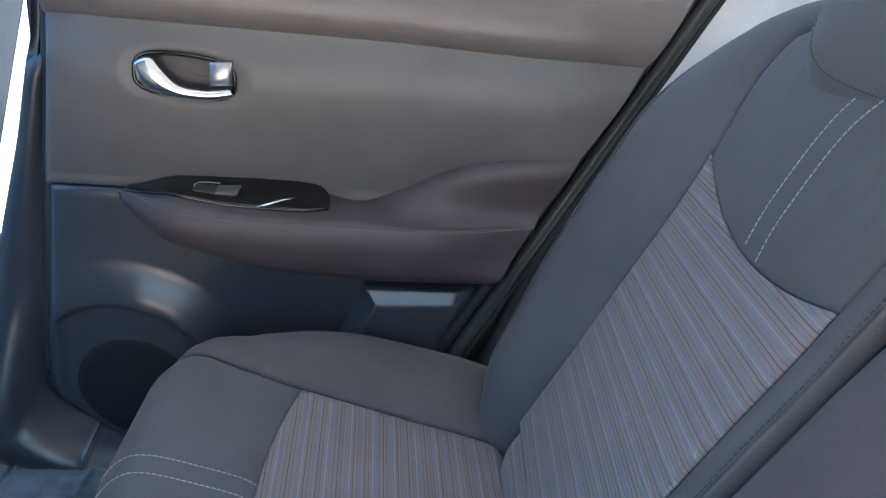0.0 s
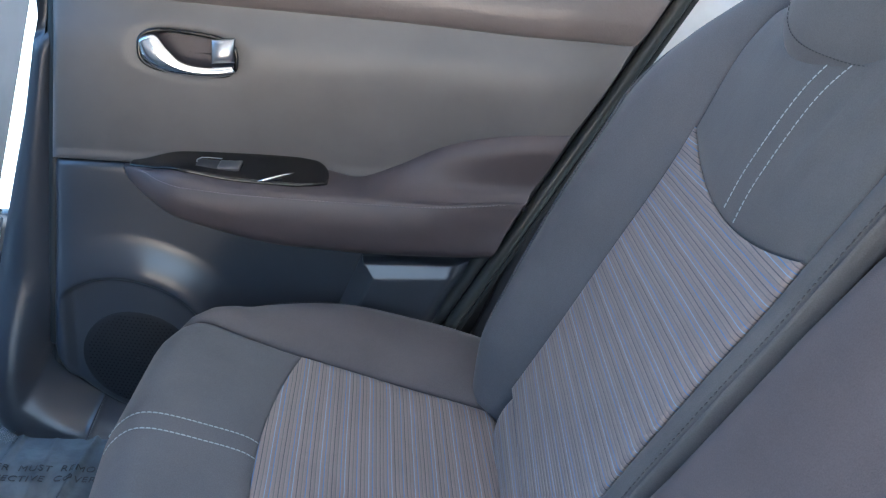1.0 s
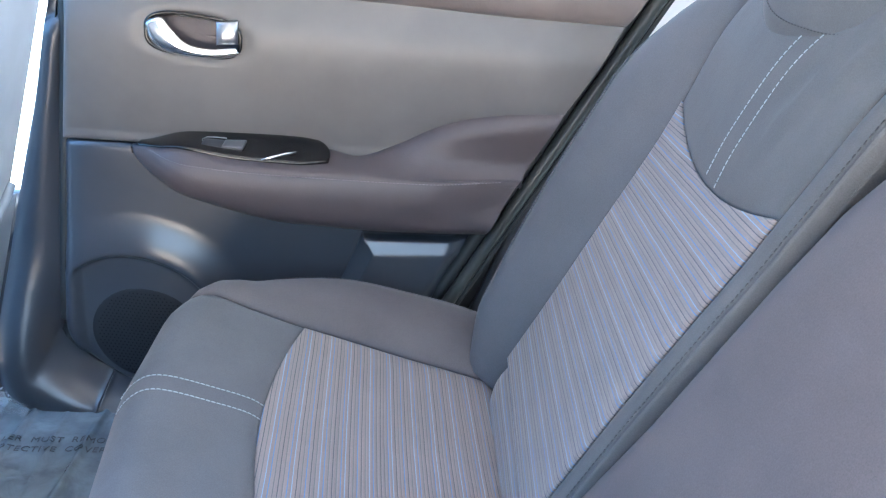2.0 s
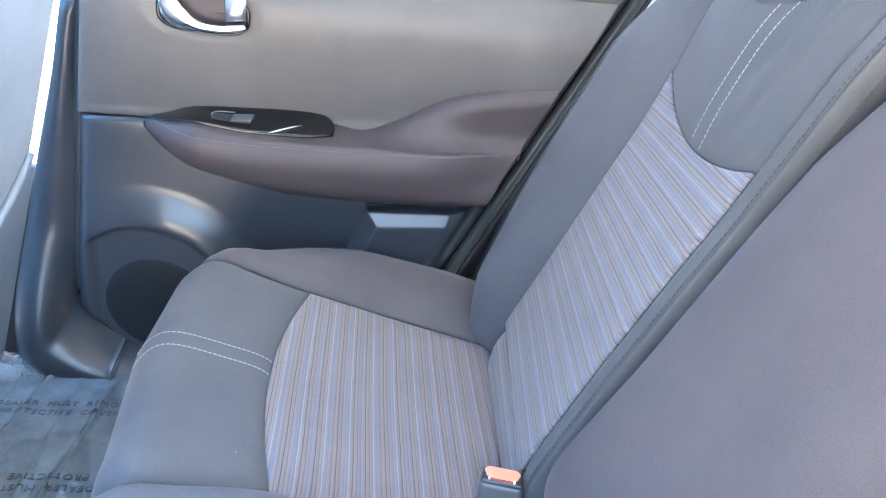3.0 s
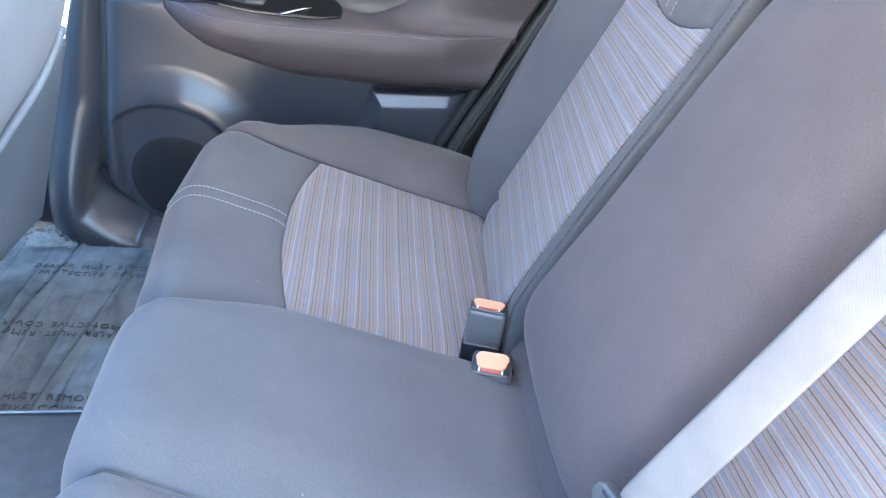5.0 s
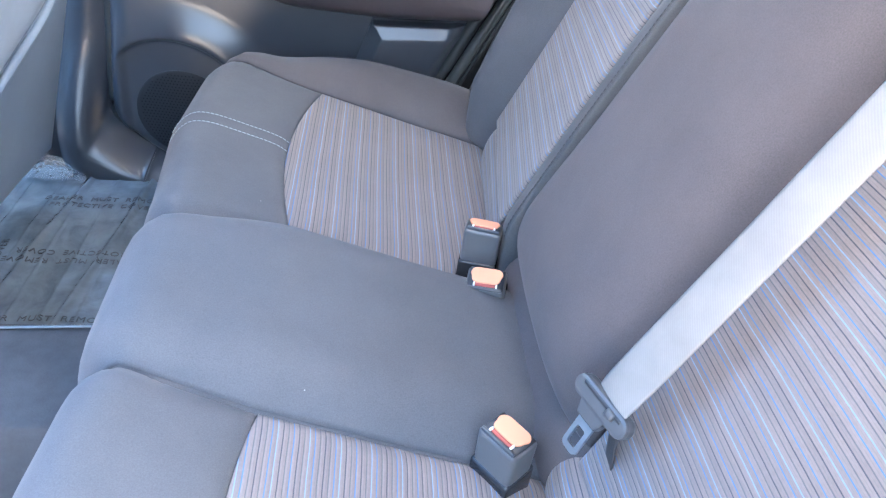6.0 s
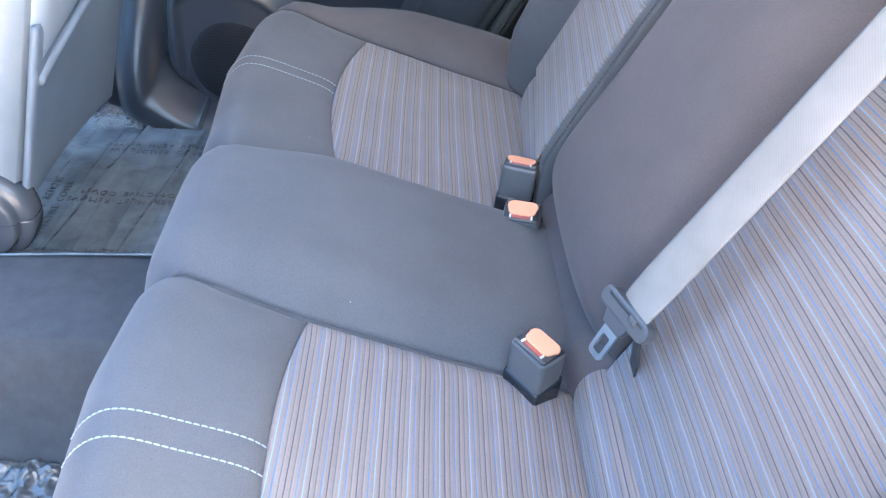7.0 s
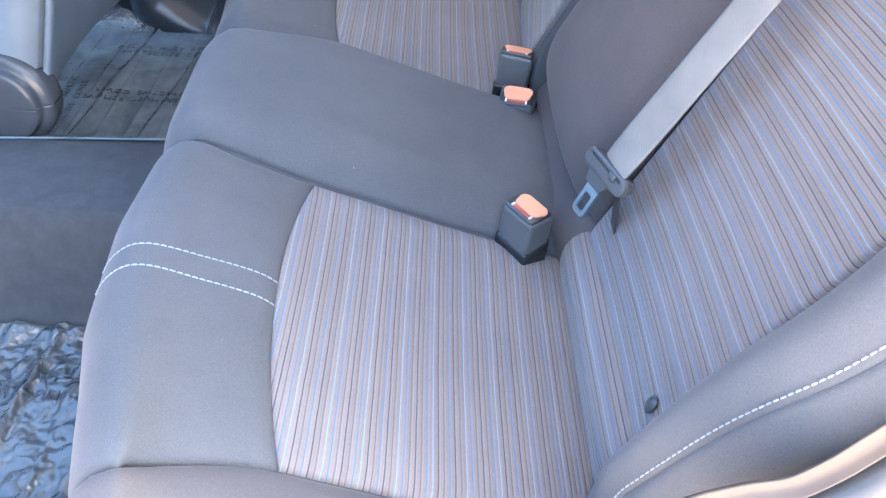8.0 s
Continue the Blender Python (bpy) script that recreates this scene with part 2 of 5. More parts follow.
def mat_tinted(name, colour):
    """Thin tinted glass that lets light through."""
    m = bpy.data.materials.new(name)
    m.use_nodes = True
    nt = m.node_tree
    nt.nodes.remove(nt.nodes["Principled BSDF"])
    clear, gloss, coat, facing = (nt.nodes.new("ShaderNode" + k) for k in ("BsdfTransparent", "BsdfGlossy", "MixShader", "Fresnel"))
    clear.inputs["Color"].default_value = (*colour, 1)
    gloss.inputs["Roughness"].default_value = 0.02
    nt.links.new(facing.outputs[0], coat.inputs[0])
    nt.links.new(clear.outputs[0], coat.inputs[1])
    nt.links.new(gloss.outputs[0], coat.inputs[2])
    nt.links.new(coat.outputs[0], nt.nodes["Material Output"].inputs["Surface"])
    return m


TINT = mat_tinted("blue_tinted_glass", (0.50, 0.72, 0.92))
PRIVACY = mat_tinted("privacy_glass", (0.52, 0.57, 0.62))


# ---- geometry helpers ----
def part(name, bm, material, parent=None, label="", smooth=True):
    me = bpy.data.meshes.new(name)
    bm.normal_update()
    bm.to_mesh(me)
    bm.free()
    if smooth:
        me.polygons.foreach_set("use_smooth", [True] * len(me.polygons))
    me.materials.append(material)
    ob = new(name, me)
    ob.parent = parent
    if label:
        ob["label"] = label
    return ob


def raw(name, verts, faces, material, parent=None, label="", smooth=True, uvs=None):
    me = bpy.data.meshes.new(name)
    me.from_pydata([tuple(v) for v in verts], [], faces)
    if uvs is not None:
        layer = me.uv_layers.new(name="UVMap")
        idx = np.empty(len(me.loops), dtype=np.int32)
        me.loops.foreach_get("vertex_index", idx)
        layer.data.foreach_set("uv", np.asarray(uvs, dtype=np.float32)[idx].ravel())
    if smooth:
        me.polygons.foreach_set("use_smooth", [True] * len(me.polygons))
    me.materials.append(material)
    me.update()
    ob = new(name, me)
    ob.parent = parent
    if label:
        ob["label"] = label
    return ob


def empty(name, label, category, group="", kind=""):
    return tagged(new(name), label, category, group, kind)


def cr(points, t):
    """A Catmull-Rom curve through the points at t from 0 to 1."""
    p = np.asarray(points, float)
    n = len(p) - 1
    k = min(int(max(0.0, min(1.0, t)) * n), n - 1)
    f = max(0.0, min(1.0, t)) * n - k
    a, b, c, d = p[max(k - 1, 0)], p[k], p[k + 1], p[min(k + 2, n)]
    return 0.5 * (2 * b + (c - a) * f + (2 * a - 5 * b + 4 * c - d) * f * f + (3 * b - a - 3 * c + d) * f ** 3)


def smooth(a, b, x):
    t = np.clip((x - a) / (b - a), 0, 1)
    return t * t * (3 - 2 * t)


def spaced(n):
    """Even steps, closer together at both ends."""
    t = np.linspace(0, 1, n + 1)
    return 0.45 * t + 0.55 * (0.5 - 0.5 * np.cos(np.pi * t))


def patch(name, f, nu, nv, material, parent=None, label="", thick=0.015, dip=0.006, wide=0.008, seams=(1, 1, 1, 1), uv=None, flip=False):
    """A padded sheet f(u, v) with rolled edges where it is sewn; seams: the sides u=0, u=1, v=0, v=1."""
    us, vs = spaced(nu), spaced(nv)
    p = np.array([[f(u, v) for v in vs] for u in us], float)
    du, dv = np.gradient(p, axis=0), np.gradient(p, axis=1)
    nrm = np.cross(du, dv)
    nrm /= np.linalg.norm(nrm, axis=2, keepdims=True) + 1e-12
    if flip:
        nrm = -nrm
    lu = np.zeros(p.shape[:2])
    lu[1:] = np.cumsum(np.linalg.norm(np.diff(p, axis=0), axis=2), axis=0)
    lv = np.zeros(p.shape[:2])
    lv[:, 1:] = np.cumsum(np.linalg.norm(np.diff(p, axis=1), axis=2), axis=1)
    drop = np.zeros(p.shape[:2])
    for on, d in zip(seams, (lu, lu[-1:] - lu, lv, lv[:, -1:] - lv)):
        if on:
            drop = np.maximum(drop, on * np.exp(-(d / wide) ** 1.3))
    top = p - nrm * (dip * drop)[..., None]
    low = top - nrm * thick
    m, k = nu + 1, nv + 1
    verts = np.concatenate([top.reshape(-1, 3), low.reshape(-1, 3)])
    faces = []
    for i in range(nu):
        for j in range(nv):
            q = (i * k + j, (i + 1) * k + j, (i + 1) * k + j + 1, i * k + j + 1)
            faces.append(q[::-1] if flip else q)
            q2 = tuple(x + m * k for x in q)
            faces.append(q2 if flip else q2[::-1])
    rim = [(i * k, (i + 1) * k) for i in range(nu)] + [((i + 1) * k + nv, i * k + nv) for i in range(nu)]
    rim += [(j + 1, j) for j in range(nv)] + [(nu * k + j, nu * k + j + 1) for j in range(nv)]
    for a, b in rim:
        q = (a, a + m * k, b + m * k, b)
        faces.append(q[::-1] if flip else q)
    if uv is None:
        w = np.stack([lu, lv], axis=2)
    else:
        w = np.array([[uv(u, v) for v in vs] for u in us], float)
    w = np.concatenate([w.reshape(-1, 2)] * 2)
    return raw(name, verts, faces, material, parent, label, uvs=w)


def stitches(name, pts, normals, material, parent, step=0.0062, length=0.0046, r=0.00065, label="pale blue-white thread"):
    """A row of short raised stitches along a polyline."""
    pts, normals = np.asarray(pts, float), np.asarray(normals, float)
    d = np.concatenate([[0], np.cumsum(np.linalg.norm(np.diff(pts, axis=0), axis=1))])
    verts, faces = [], []
    for s in np.arange(step / 2, d[-1], step):
        at = lambda q: np.array([np.interp(q, d, pts[:, i]) for i in range(3)])
        a, b = at(s - length / 2), at(s + length / 2)
        n = np.array([np.interp(s, d, normals[:, i]) for i in range(3)])
        n /= np.linalg.norm(n)
        t = (b - a) / (np.linalg.norm(b - a) + 1e-9)
        w = np.cross(n, t)
        base = len(verts)
        for q, k in ((0.0, 0.35), (0.2, 1), (0.8, 1), (1.0, 0.35)):
            c = a + (b - a) * q + n * (r * (0.9 * k - 0.5))
            for i in range(6):
                g = i * math.pi / 3
                verts.append(c + (w * math.cos(g) * 1.25 + n * math.sin(g)) * r * k)
        for ring in range(3):
            for i in range(6):
                j = (i + 1) % 6
                o = base + ring * 6
                faces.append((o + i, o + j, o + 6 + j, o + 6 + i))
        faces.append(tuple(base + 5 - i for i in range(6)))
        faces.append(tuple(base + 18 + i for i in range(6)))
    return raw(name, verts, faces, material, parent, label)


def tube(name, pts, r, material, parent=None, label="", sides=10, flat=1.0, up=(0, 0, 1)):
    """A round or flattened bar along points."""
    pts = np.asarray(pts, float)
    verts, faces = [], []
    rs = np.broadcast_to(np.asarray(r, float), (len(pts),))
    for i, p in enumerate(pts):
        t = pts[min(i + 1, len(pts) - 1)] - pts[max(i - 1, 0)]
        t /= np.linalg.norm(t) + 1e-9
        a = np.cross(t, up)
        a /= np.linalg.norm(a) + 1e-9
        b = np.cross(a, t)
        for k in range(sides):
            g = 2 * math.pi * k / sides
            verts.append(p + (a * math.cos(g) + b * math.sin(g) * flat) * rs[i])
    for i in range(len(pts) - 1):
        for k in range(sides):
            j = (k + 1) % sides
            faces.append((i * sides + k, i * sides + j, (i + 1) * sides + j, (i + 1) * sides + k))
    faces.append(tuple(range(sides))[::-1])
    faces.append(tuple((len(pts) - 1) * sides + k for k in range(sides)))
    return raw(name, verts, faces, material, parent, label)


def box_bm(sx, sy, sz, bevel=0.003, seg=2, m=None):
    bm = bmesh.new()
    bmesh.ops.create_cube(bm, size=1)
    bmesh.ops.scale(bm, vec=(sx, sy, sz), verts=bm.verts)
    if bevel:
        bmesh.ops.bevel(bm, geom=bm.edges[:], offset=bevel, segments=seg, profile=0.6, affect="EDGES")
    if m is not None:
        bmesh.ops.transform(bm, matrix=m, verts=bm.verts)
    return bm


def slab(name, x0, x1, y0, y1, z0, z1, material, parent=None, label="", bevel=0.0):
    bm = box_bm(x1 - x0, y1 - y0, z1 - z0, bevel, 2, Matrix.Translation(((x0 + x1) / 2, (y0 + y1) / 2, (z0 + z1) / 2)))
    return part(name, bm, material, parent, label, smooth=False)


# ---- rear bench cushion ----
PROFILE = [(0.135, 0.140), (0.106, 0.170), (0.05, 0.190), (-0.02, 0.210), (-0.09, 0.232), (-0.16, 0.254), (-0.22, 0.276), (-0.27, 0.2935),
           (-0.296, 0.285), (-0.315, 0.256), (-0.325, 0.21), (-0.326, 0.15), (-0.316, 0.085), (-0.295, 0.03)]
PC = np.array([cr(PROFILE, t) for t in np.linspace(0, 1, 261)])
PA = np.concatenate([[0], np.cumsum(np.linalg.norm(np.diff(PC, axis=0), axis=1))])
PEND = PA[-1]


def prof(a):
    return np.interp(a, PA, PC[:, 0]), np.interp(a, PA, PC[:, 1])


def arc_at(x):
    """The way along the profile to x on the top."""
    k = int(np.argmin(PC[:, 0]))
    return float(np.interp(-x, -PC[:k + 1, 0], PA[:k + 1]))


def seam_far(a):
    x, z = prof(a)
    return 0.125 - 0.024 * smooth(-0.15, -0.30, x)


def seam_near(a):
    x, z = prof(a)
    return -0.146 + 0.02 * smooth(-0.15, -0.30, x)


OUT_FAR, OUT_NEAR = 0.525, -0.466


def seam_outer(a, far):
    x, z = prof(a)
    return OUT_FAR if far else OUT_NEAR - 0.034 * float(smooth(-0.14, -0.29, x))



EDGE_FAR, EDGE_NEAR = 0.652, -0.593


NOSE_Y = [-0.60, -0.48, -0.41, -0.36, -0.25, -0.10, 0.03, 0.17, 0.33, 0.49, 0.56, 0.66]
NOSE_X = [0.07, 0.045, 0.028, 0.014, 0.002, 0.008, 0.004, 0.0, -0.015, -0.008, 0.016, 0.062]

RISE_A = [arc_at(v) for v in (0.12, 0.058, -0.034, -0.115, -0.197, -0.26, -0.30)] + [arc_at(-0.30) + 0.08, PEND]
RISE_H = [0.03, 0.034, 0.029, 0.020, -0.016, -0.074, -0.095, -0.07, -0.05]


def cushion(a, y):
    """A place on the cushion's skin: a along the profile from the back, y across."""
    x, z = prof(a)
    x1, z1 = prof(a + 0.004)
    x0, z0 = prof(a - 0.004)
    t = np.array([x1 - x0, 0, z1 - z0])
    t /= np.linalg.norm(t)
    n = np.array([t[2], 0, -t[0]])
    sf, sn = seam_far(a), seam_near(a)
    front = smooth(arc_at(-0.15), arc_at(-0.30), a)
    hc = 0.034 * (1 - front) + 0.006 * front
    hc *= smooth(0.0, 0.06, a)
    h = hc * (1 - (1 - min(1.0, max(0.0, (y - sn) / 0.065))) ** 2.3) * (1 - (1 - min(1.0, max(0.0, (sf - y) / 0.06))) ** 2.0)
    for s in (sf, sn):
        h -= (0.003 + 0.010 * front) * math.exp(-((y - s) / 0.018) ** 2)
    hb = float(np.mean(np.interp(a + np.linspace(-0.05, 0.05, 9), RISE_A, RISE_H)))
    x += float(smooth(-0.20, -0.29, x)) * np.interp(y, NOSE_Y, NOSE_X)
    out_near = seam_outer(a, False)
    for v in ((y - OUT_FAR) / (EDGE_FAR - OUT_FAR), (y - out_near) / (EDGE_NEAR - out_near)):
        if v > 0:
            v = min(v, 1)
            h += hb * v ** 1.3 + 0.016 * math.sin(math.pi * min(1, v * 0.95)) ** 0.8
    h += 0.011 * math.exp(-((y + 0.31) / 0.11) ** 2 - ((x + 0.19) / 0.07) ** 2) - 0.005 * math.exp(-((y - 0.36) / 0.12) ** 2 - ((x + 0.18) / 0.08) ** 2)
    # gentle sag of the sitting places
    h -= 0.004 * math.exp(-((y - 0.32) / 0.13) ** 2 - ((x + 0.02) / 0.12) ** 2) + 0.004 * math.exp(-((y + 0.30) / 0.12) ** 2 - ((x + 0.02) / 0.12) ** 2)
    return np.array([x, y, z]) + n * h, n


def insert_front(y, far):
    """Where the striped cloth meets the front leather-look panel."""
    if far:
        return -0.178 + 0.026 * ((y - 0.31) / 0.205) ** 2
    return -0.169 + 0.022 * ((y + 0.275) / 0.17) ** 2


bench = empty("rear_bench_cushion", "charcoal cloth rear bench cushion with blue-striped seat inserts", "car seat")
A_BACK = arc_at(0.104)


def make_cushion_half(far):
    y_in = seam_far if far else seam_near
    y_out = OUT_FAR if far else OUT_NEAR
    edge = EDGE_FAR if far else EDGE_NEAR

    def ins(u, v):
        y = y_in(arc_at(-0.1)) * (1 - v) + y_out * v
        a = A_BACK + (arc_at(insert_front(y, far)) - A_BACK) * u
        return cushion(a, y)[0]

    def ins_uv(u, v):
        y = y_in(arc_at(-0.1)) * (1 - v) + y_out * v
        return A_BACK + (arc_at(insert_front(y, far)) - A_BACK) * u - arc_at(-0.067) + 1.5 * RIB + 10 * STRIPE_RUN, y

    patch("seat_insert", ins, 40, 40, STRIPE, bench, "ribbed grey cloth with thin blue stripes", dip=0.004, wide=0.006, uv=ins_uv, flip=far)

    def front(u, v):
        a0 = arc_at(insert_front(y_in(arc_at(-0.1)) * (1 - v) + y_out * v, far))
        a = a0 + (PEND - a0) * u
        y = y_in(a) * (1 - v) + seam_outer(a, far) * v
        return cushion(a, y)[0]

    patch("front_panel", front, 44, 40, FABRIC, bench, "plain charcoal cloth front panel", dip=0.005, seams=(1, 0, 1, 1), flip=far)

    def bolster(u, v):
        a = 0.01 + (PEND - 0.01) * u
        y0 = seam_outer(a, far)
        return cushion(a, y0 + (edge - y0) * v)[0]

    patch("side_bolster", bolster, 50, 16, FABRIC_WARM_LIT, bench, "plain charcoal cloth side bolster, tinted plum for warm light", thick=0.004, dip=0.005, seams=(0, 0, 1, 0.6), flip=far)

    def side(u, v):
        p = cushion(0.01 + (PEND - 0.01) * u, edge)[0]
        s = 1 if far else -1
        low = np.array([p[0] * 0.985, edge + s * 0.012, 0.02])
        return p + (low - p) * v + np.array([0, s * 0.014 * math.sin(math.pi * v), 0])

    patch("side_panel", side, 40, 8, FABRIC, bench, thick=0.004, dip=0.003, seams=(0, 0, 1, 0), flip=far)
    # welt thread along the outer edge
    pts = [cushion(a, edge - (0.006 if far else -0.006))[0] for a in np.linspace(0.02, arc_at(-0.25), 60)]
    nor = [cushion(a, edge)[1] + np.array([0, 0.3 if far else -0.3, 0]) for a in np.linspace(0.02, arc_at(-0.25), 60)]
    stitches("welt_stitching", pts, nor, THREAD_DIM, bench, step=0.005, length=0.0040, r=0.0004)
    # twin decorative rows over the front roll
    for y in ((0.342, 0.316) if far else (-0.304, -0.329)):
        a0, a1 = arc_at(insert_front(y, far)) + 0.0005, arc_at(-0.312)
        aa = np.linspace(a0, a1, 50)
        row = [cushion(a, y - (0.012 if far else 0) * float(smooth(a0, a1, a))) for a in aa]
        pts = [p - n * 0.004 * math.exp(-((a - a0) / 0.008) ** 1.3) for a, (p, n) in zip(aa, row)]
        stitches("seat_stitching", pts, [n for p, n in row], THREAD, bench, step=0.0056, length=0.0050, r=0.0006)


make_cushion_half(True)
make_cushion_half(False)


def centre(u, v):
    a = A_BACK - 0.004 + (PEND - A_BACK) * u
    return cushion(a, seam_near(a) * (1 - v) + seam_far(a) * v)[0]


def foam(u, v):
    a = 0.004 + (PEND - 0.006) * u
    p, n = cushion(a, (EDGE_NEAR + 0.01) * (1 - v) + (EDGE_FAR - 0.01) * v)
    return p - n * (0.007 + 0.03 * smooth(OUT_FAR, OUT_FAR + 0.06, p[1]) + 0.03 * smooth(OUT_NEAR, OUT_NEAR - 0.06, p[1]))


patch("under_cover", foam, 80, 120, FABRIC, bench, thick=0.02, dip=0, seams=(0, 0, 0, 0), flip=True)
patch("centre_panel", centre, 56, 36, FABRIC, bench, "plain charcoal cloth centre seat", dip=0.002, seams=(1, 0, 1, 1), flip=True)

slab("bench_base", -0.24, 0.34, -0.585, 0.645, -0.05, 0.09, TRIM_DARK, bench, "dark frame under the cushion", bevel=0.01)
slab("bench_rear", 0.13, 0.40, -0.585, 0.645, 0.085, 0.20, TRIM_DARK, bench, "dark frame behind the cushion", bevel=0.01)

# ---- rear backrest ----
LEAN_BACK = radians(24.1)
UP = np.array([math.sin(LEAN_BACK), 0, math.cos(LEAN_BACK)])
FWD = np.array([-math.cos(LEAN_BACK), 0, math.sin(LEAN_BACK)])
B0 = np.array([0.13, 0, 0.28])


def rest(s, y, d):
    """A place on the backrest: s up along it, y across, d in front of its plane."""
    return B0 + UP * s + np.array([0, y, 0]) + FWD * d


def mirror(y):
    return 0.045 - y


def crown(s):
    """The backrest's soft curve from bottom to top."""
    d = 0.012 * smooth(0.25, 0.45, s) - 0.9 * max(0.0, s - 0.47) ** 1.5 * 3
    return d - 0.6 * max(0.0, -0.03 - s) ** 1.2


backrest = empty("folding_rear_seat", "charcoal cloth rear backrest with blue-striped inserts and contrast stitching", "car seat")
SEAM_OUT = [(-0.11, 0.492), (0.05, 0.482), (0.15, 0.479), (0.25, 0.474), (0.34, 0.469), (0.42, 0.469), (0.468, 0.452), (0.497, 0.412), (0.508, 0.34), (0.508, 0.20)]
EDGE_OUT = [(-0.11, 0.570), (0.05, 0.605), (0.15, 0.618), (0.25, 0.616), (0.34, 0.602), (0.43, 0.580), (0.495, 0.546), (0.536, 0.490), (0.550, 0.40), (0.550, 0.20)]


SEAM_NEAR_OUT = [(-0.11, 0.479), (0.05, 0.470), (0.15, 0.477), (0.25, 0.474), (0.34, 0.471), (0.42, 0.478), (0.468, 0.463), (0.497, 0.42), (0.508, 0.34), (0.508, 0.20)]
EDGE_NEAR_OUT = [(-0.11, 0.528), (0.05, 0.550), (0.15, 0.577), (0.25, 0.588), (0.35, 0.588), (0.44, 0.575), (0.505, 0.535), (0.545, 0.46), (0.555, 0.36), (0.555, 0.20)]


def insert_top(y):
    return 0.286 + 0.041 * ((y - 0.27) / 0.19) ** 2


def make_backrest_half(far):
    yy = (lambda y: y) if far else mirror
    edge_line = EDGE_OUT if far else EDGE_NEAR_OUT
    seam_line = SEAM_OUT if far else SEAM_NEAR_OUT
    raised = 0.034 if far else 0.044

    def y_inner(s):
        if far:
            return float(np.interp(s, [-0.05, 0.0, 0.1, 0.2, 0.3, 0.4, 0.5], [0.163, 0.162, 0.156, 0.146, 0.133, 0.113, 0.085]))
        return mirror(-0.172)

    def ridge(v):
        """How far the far seat rises towards its inner edge."""
        return 0.040 * (1 - v) if far else 0.0

    def seam_y(s):
        t = np.interp(s, [p[0] for p in seam_line[:8]], np.linspace(0, 7 / 9, 8))
        return float(cr(seam_line, t)[1])

    low = -0.050 if far else -0.064

    def ins(u, v):
        y = y_inner(0.3) * (1 - v) + 0.474 * v
        s = low + (insert_top(y) - low) * u
        y = y_inner(s) * (1 - v) + seam_y(s) * v
        return rest(s, yy(y), crown(max(s, -0.03)) - (0 if far else 0.004) * math.sin(math.pi * v) + ridge(v))

    def ins_uv(u, v):
        y = y_inner(0.3) * (1 - v) + 0.474 * v
        return low + (insert_top(y) - low) * u - 0.006 + 1.5 * RIB + 10 * STRIPE_RUN, y

    patch("back_insert", ins, 60, 36, STRIPE, backrest, "ribbed grey cloth with thin blue stripes", thick=0.003 if far else 0.014, dip=0.0015, wide=0.003, seams=(1, 1, 1, 1), uv=ins_uv, flip=not far)

    def tuck(u, v):
        s = -0.130 + (0.092 if far else 0.080) * u
        y = (y_inner(0) if far else mirror(-0.152)) * (1 - v) + (0.482 if far else 0.480) * v
        ends = (1 - abs(2 * v - 1) ** (14 if far else 20)) ** 0.5
        return rest(s, yy(y), crown(s) * 0.3 + ((0.010 if far else 0.017) * math.sin(math.pi * u) ** 0.8) * ends - 0.006 * (1 - u) - 0.011 * u ** 4 + ridge(v) * (0.35 + 0.65 * u))

    patch("tuck_roll", tuck, 14, 36, STRIPE, backrest, "ribbed striped cloth", dip=0.003, wide=0.005, uv=lambda u, v: (-0.131 + 0.083 * u + 10 * STRIPE_RUN, v), flip=not far)

    def upper(u, v):
        s1 = 0.505
        y = y_inner(0.3) * (1 - v) + 0.474 * v
        s0 = insert_top(y)
        s = s0 + (s1 - s0) * u
        yo = seam_y(min(s, 0.497))
        y = y_inner(s) * (1 - v) + yo * v
        soft = 0.006 * math.sin(math.pi * u) * math.sin(math.pi * v)
        # slack cloth wrinkles by the inner edge
        soft += 0.0016 * math.sin((0.9 * s + yy(y)) * 95 + 2 * v) * math.exp(-((v - 0.18) / 0.16) ** 2) * math.sin(math.pi * u)
        for y0, k in ((0.212, 0.0034), (0.183, 0.0026)):
            line = y0 - 0.33 * (s - 0.343)
            soft += k * math.exp(-((y - line) / 0.007) ** 2) * smooth(0.32, 0.38, s) * smooth(0.50, 0.44, s) if far else 0
        return rest(s, yy(y), crown(s) + soft + ridge(v))

    patch("upper_panel", upper, 36, 40, FABRIC_BACK_SHADED, backrest, "plain charcoal cloth shoulder panel", thick=0.004, dip=0.004, flip=not far)

    def bolster(u, v):
        a, b = cr(seam_line, u), cr(edge_line, u)
        top = smooth(0.40, 0.68, u)
        s, y = a + (b - a) * v
        lift = raised * (1 - 0.9 * top) * smooth(0, 0.75, v) + 0.012 * math.sin(math.pi * v)
        return rest(s, yy(y), crown(s if top < 0.5 else s) * (1 - 0.3 * top) + lift - 0.03 * top * v ** 2)

    patch("side_bolster", bolster, 60, 16, FABRIC, backrest, "plain charcoal cloth side bolster", dip=0.005, seams=(0, 0, 1, 0.7), flip=not far)

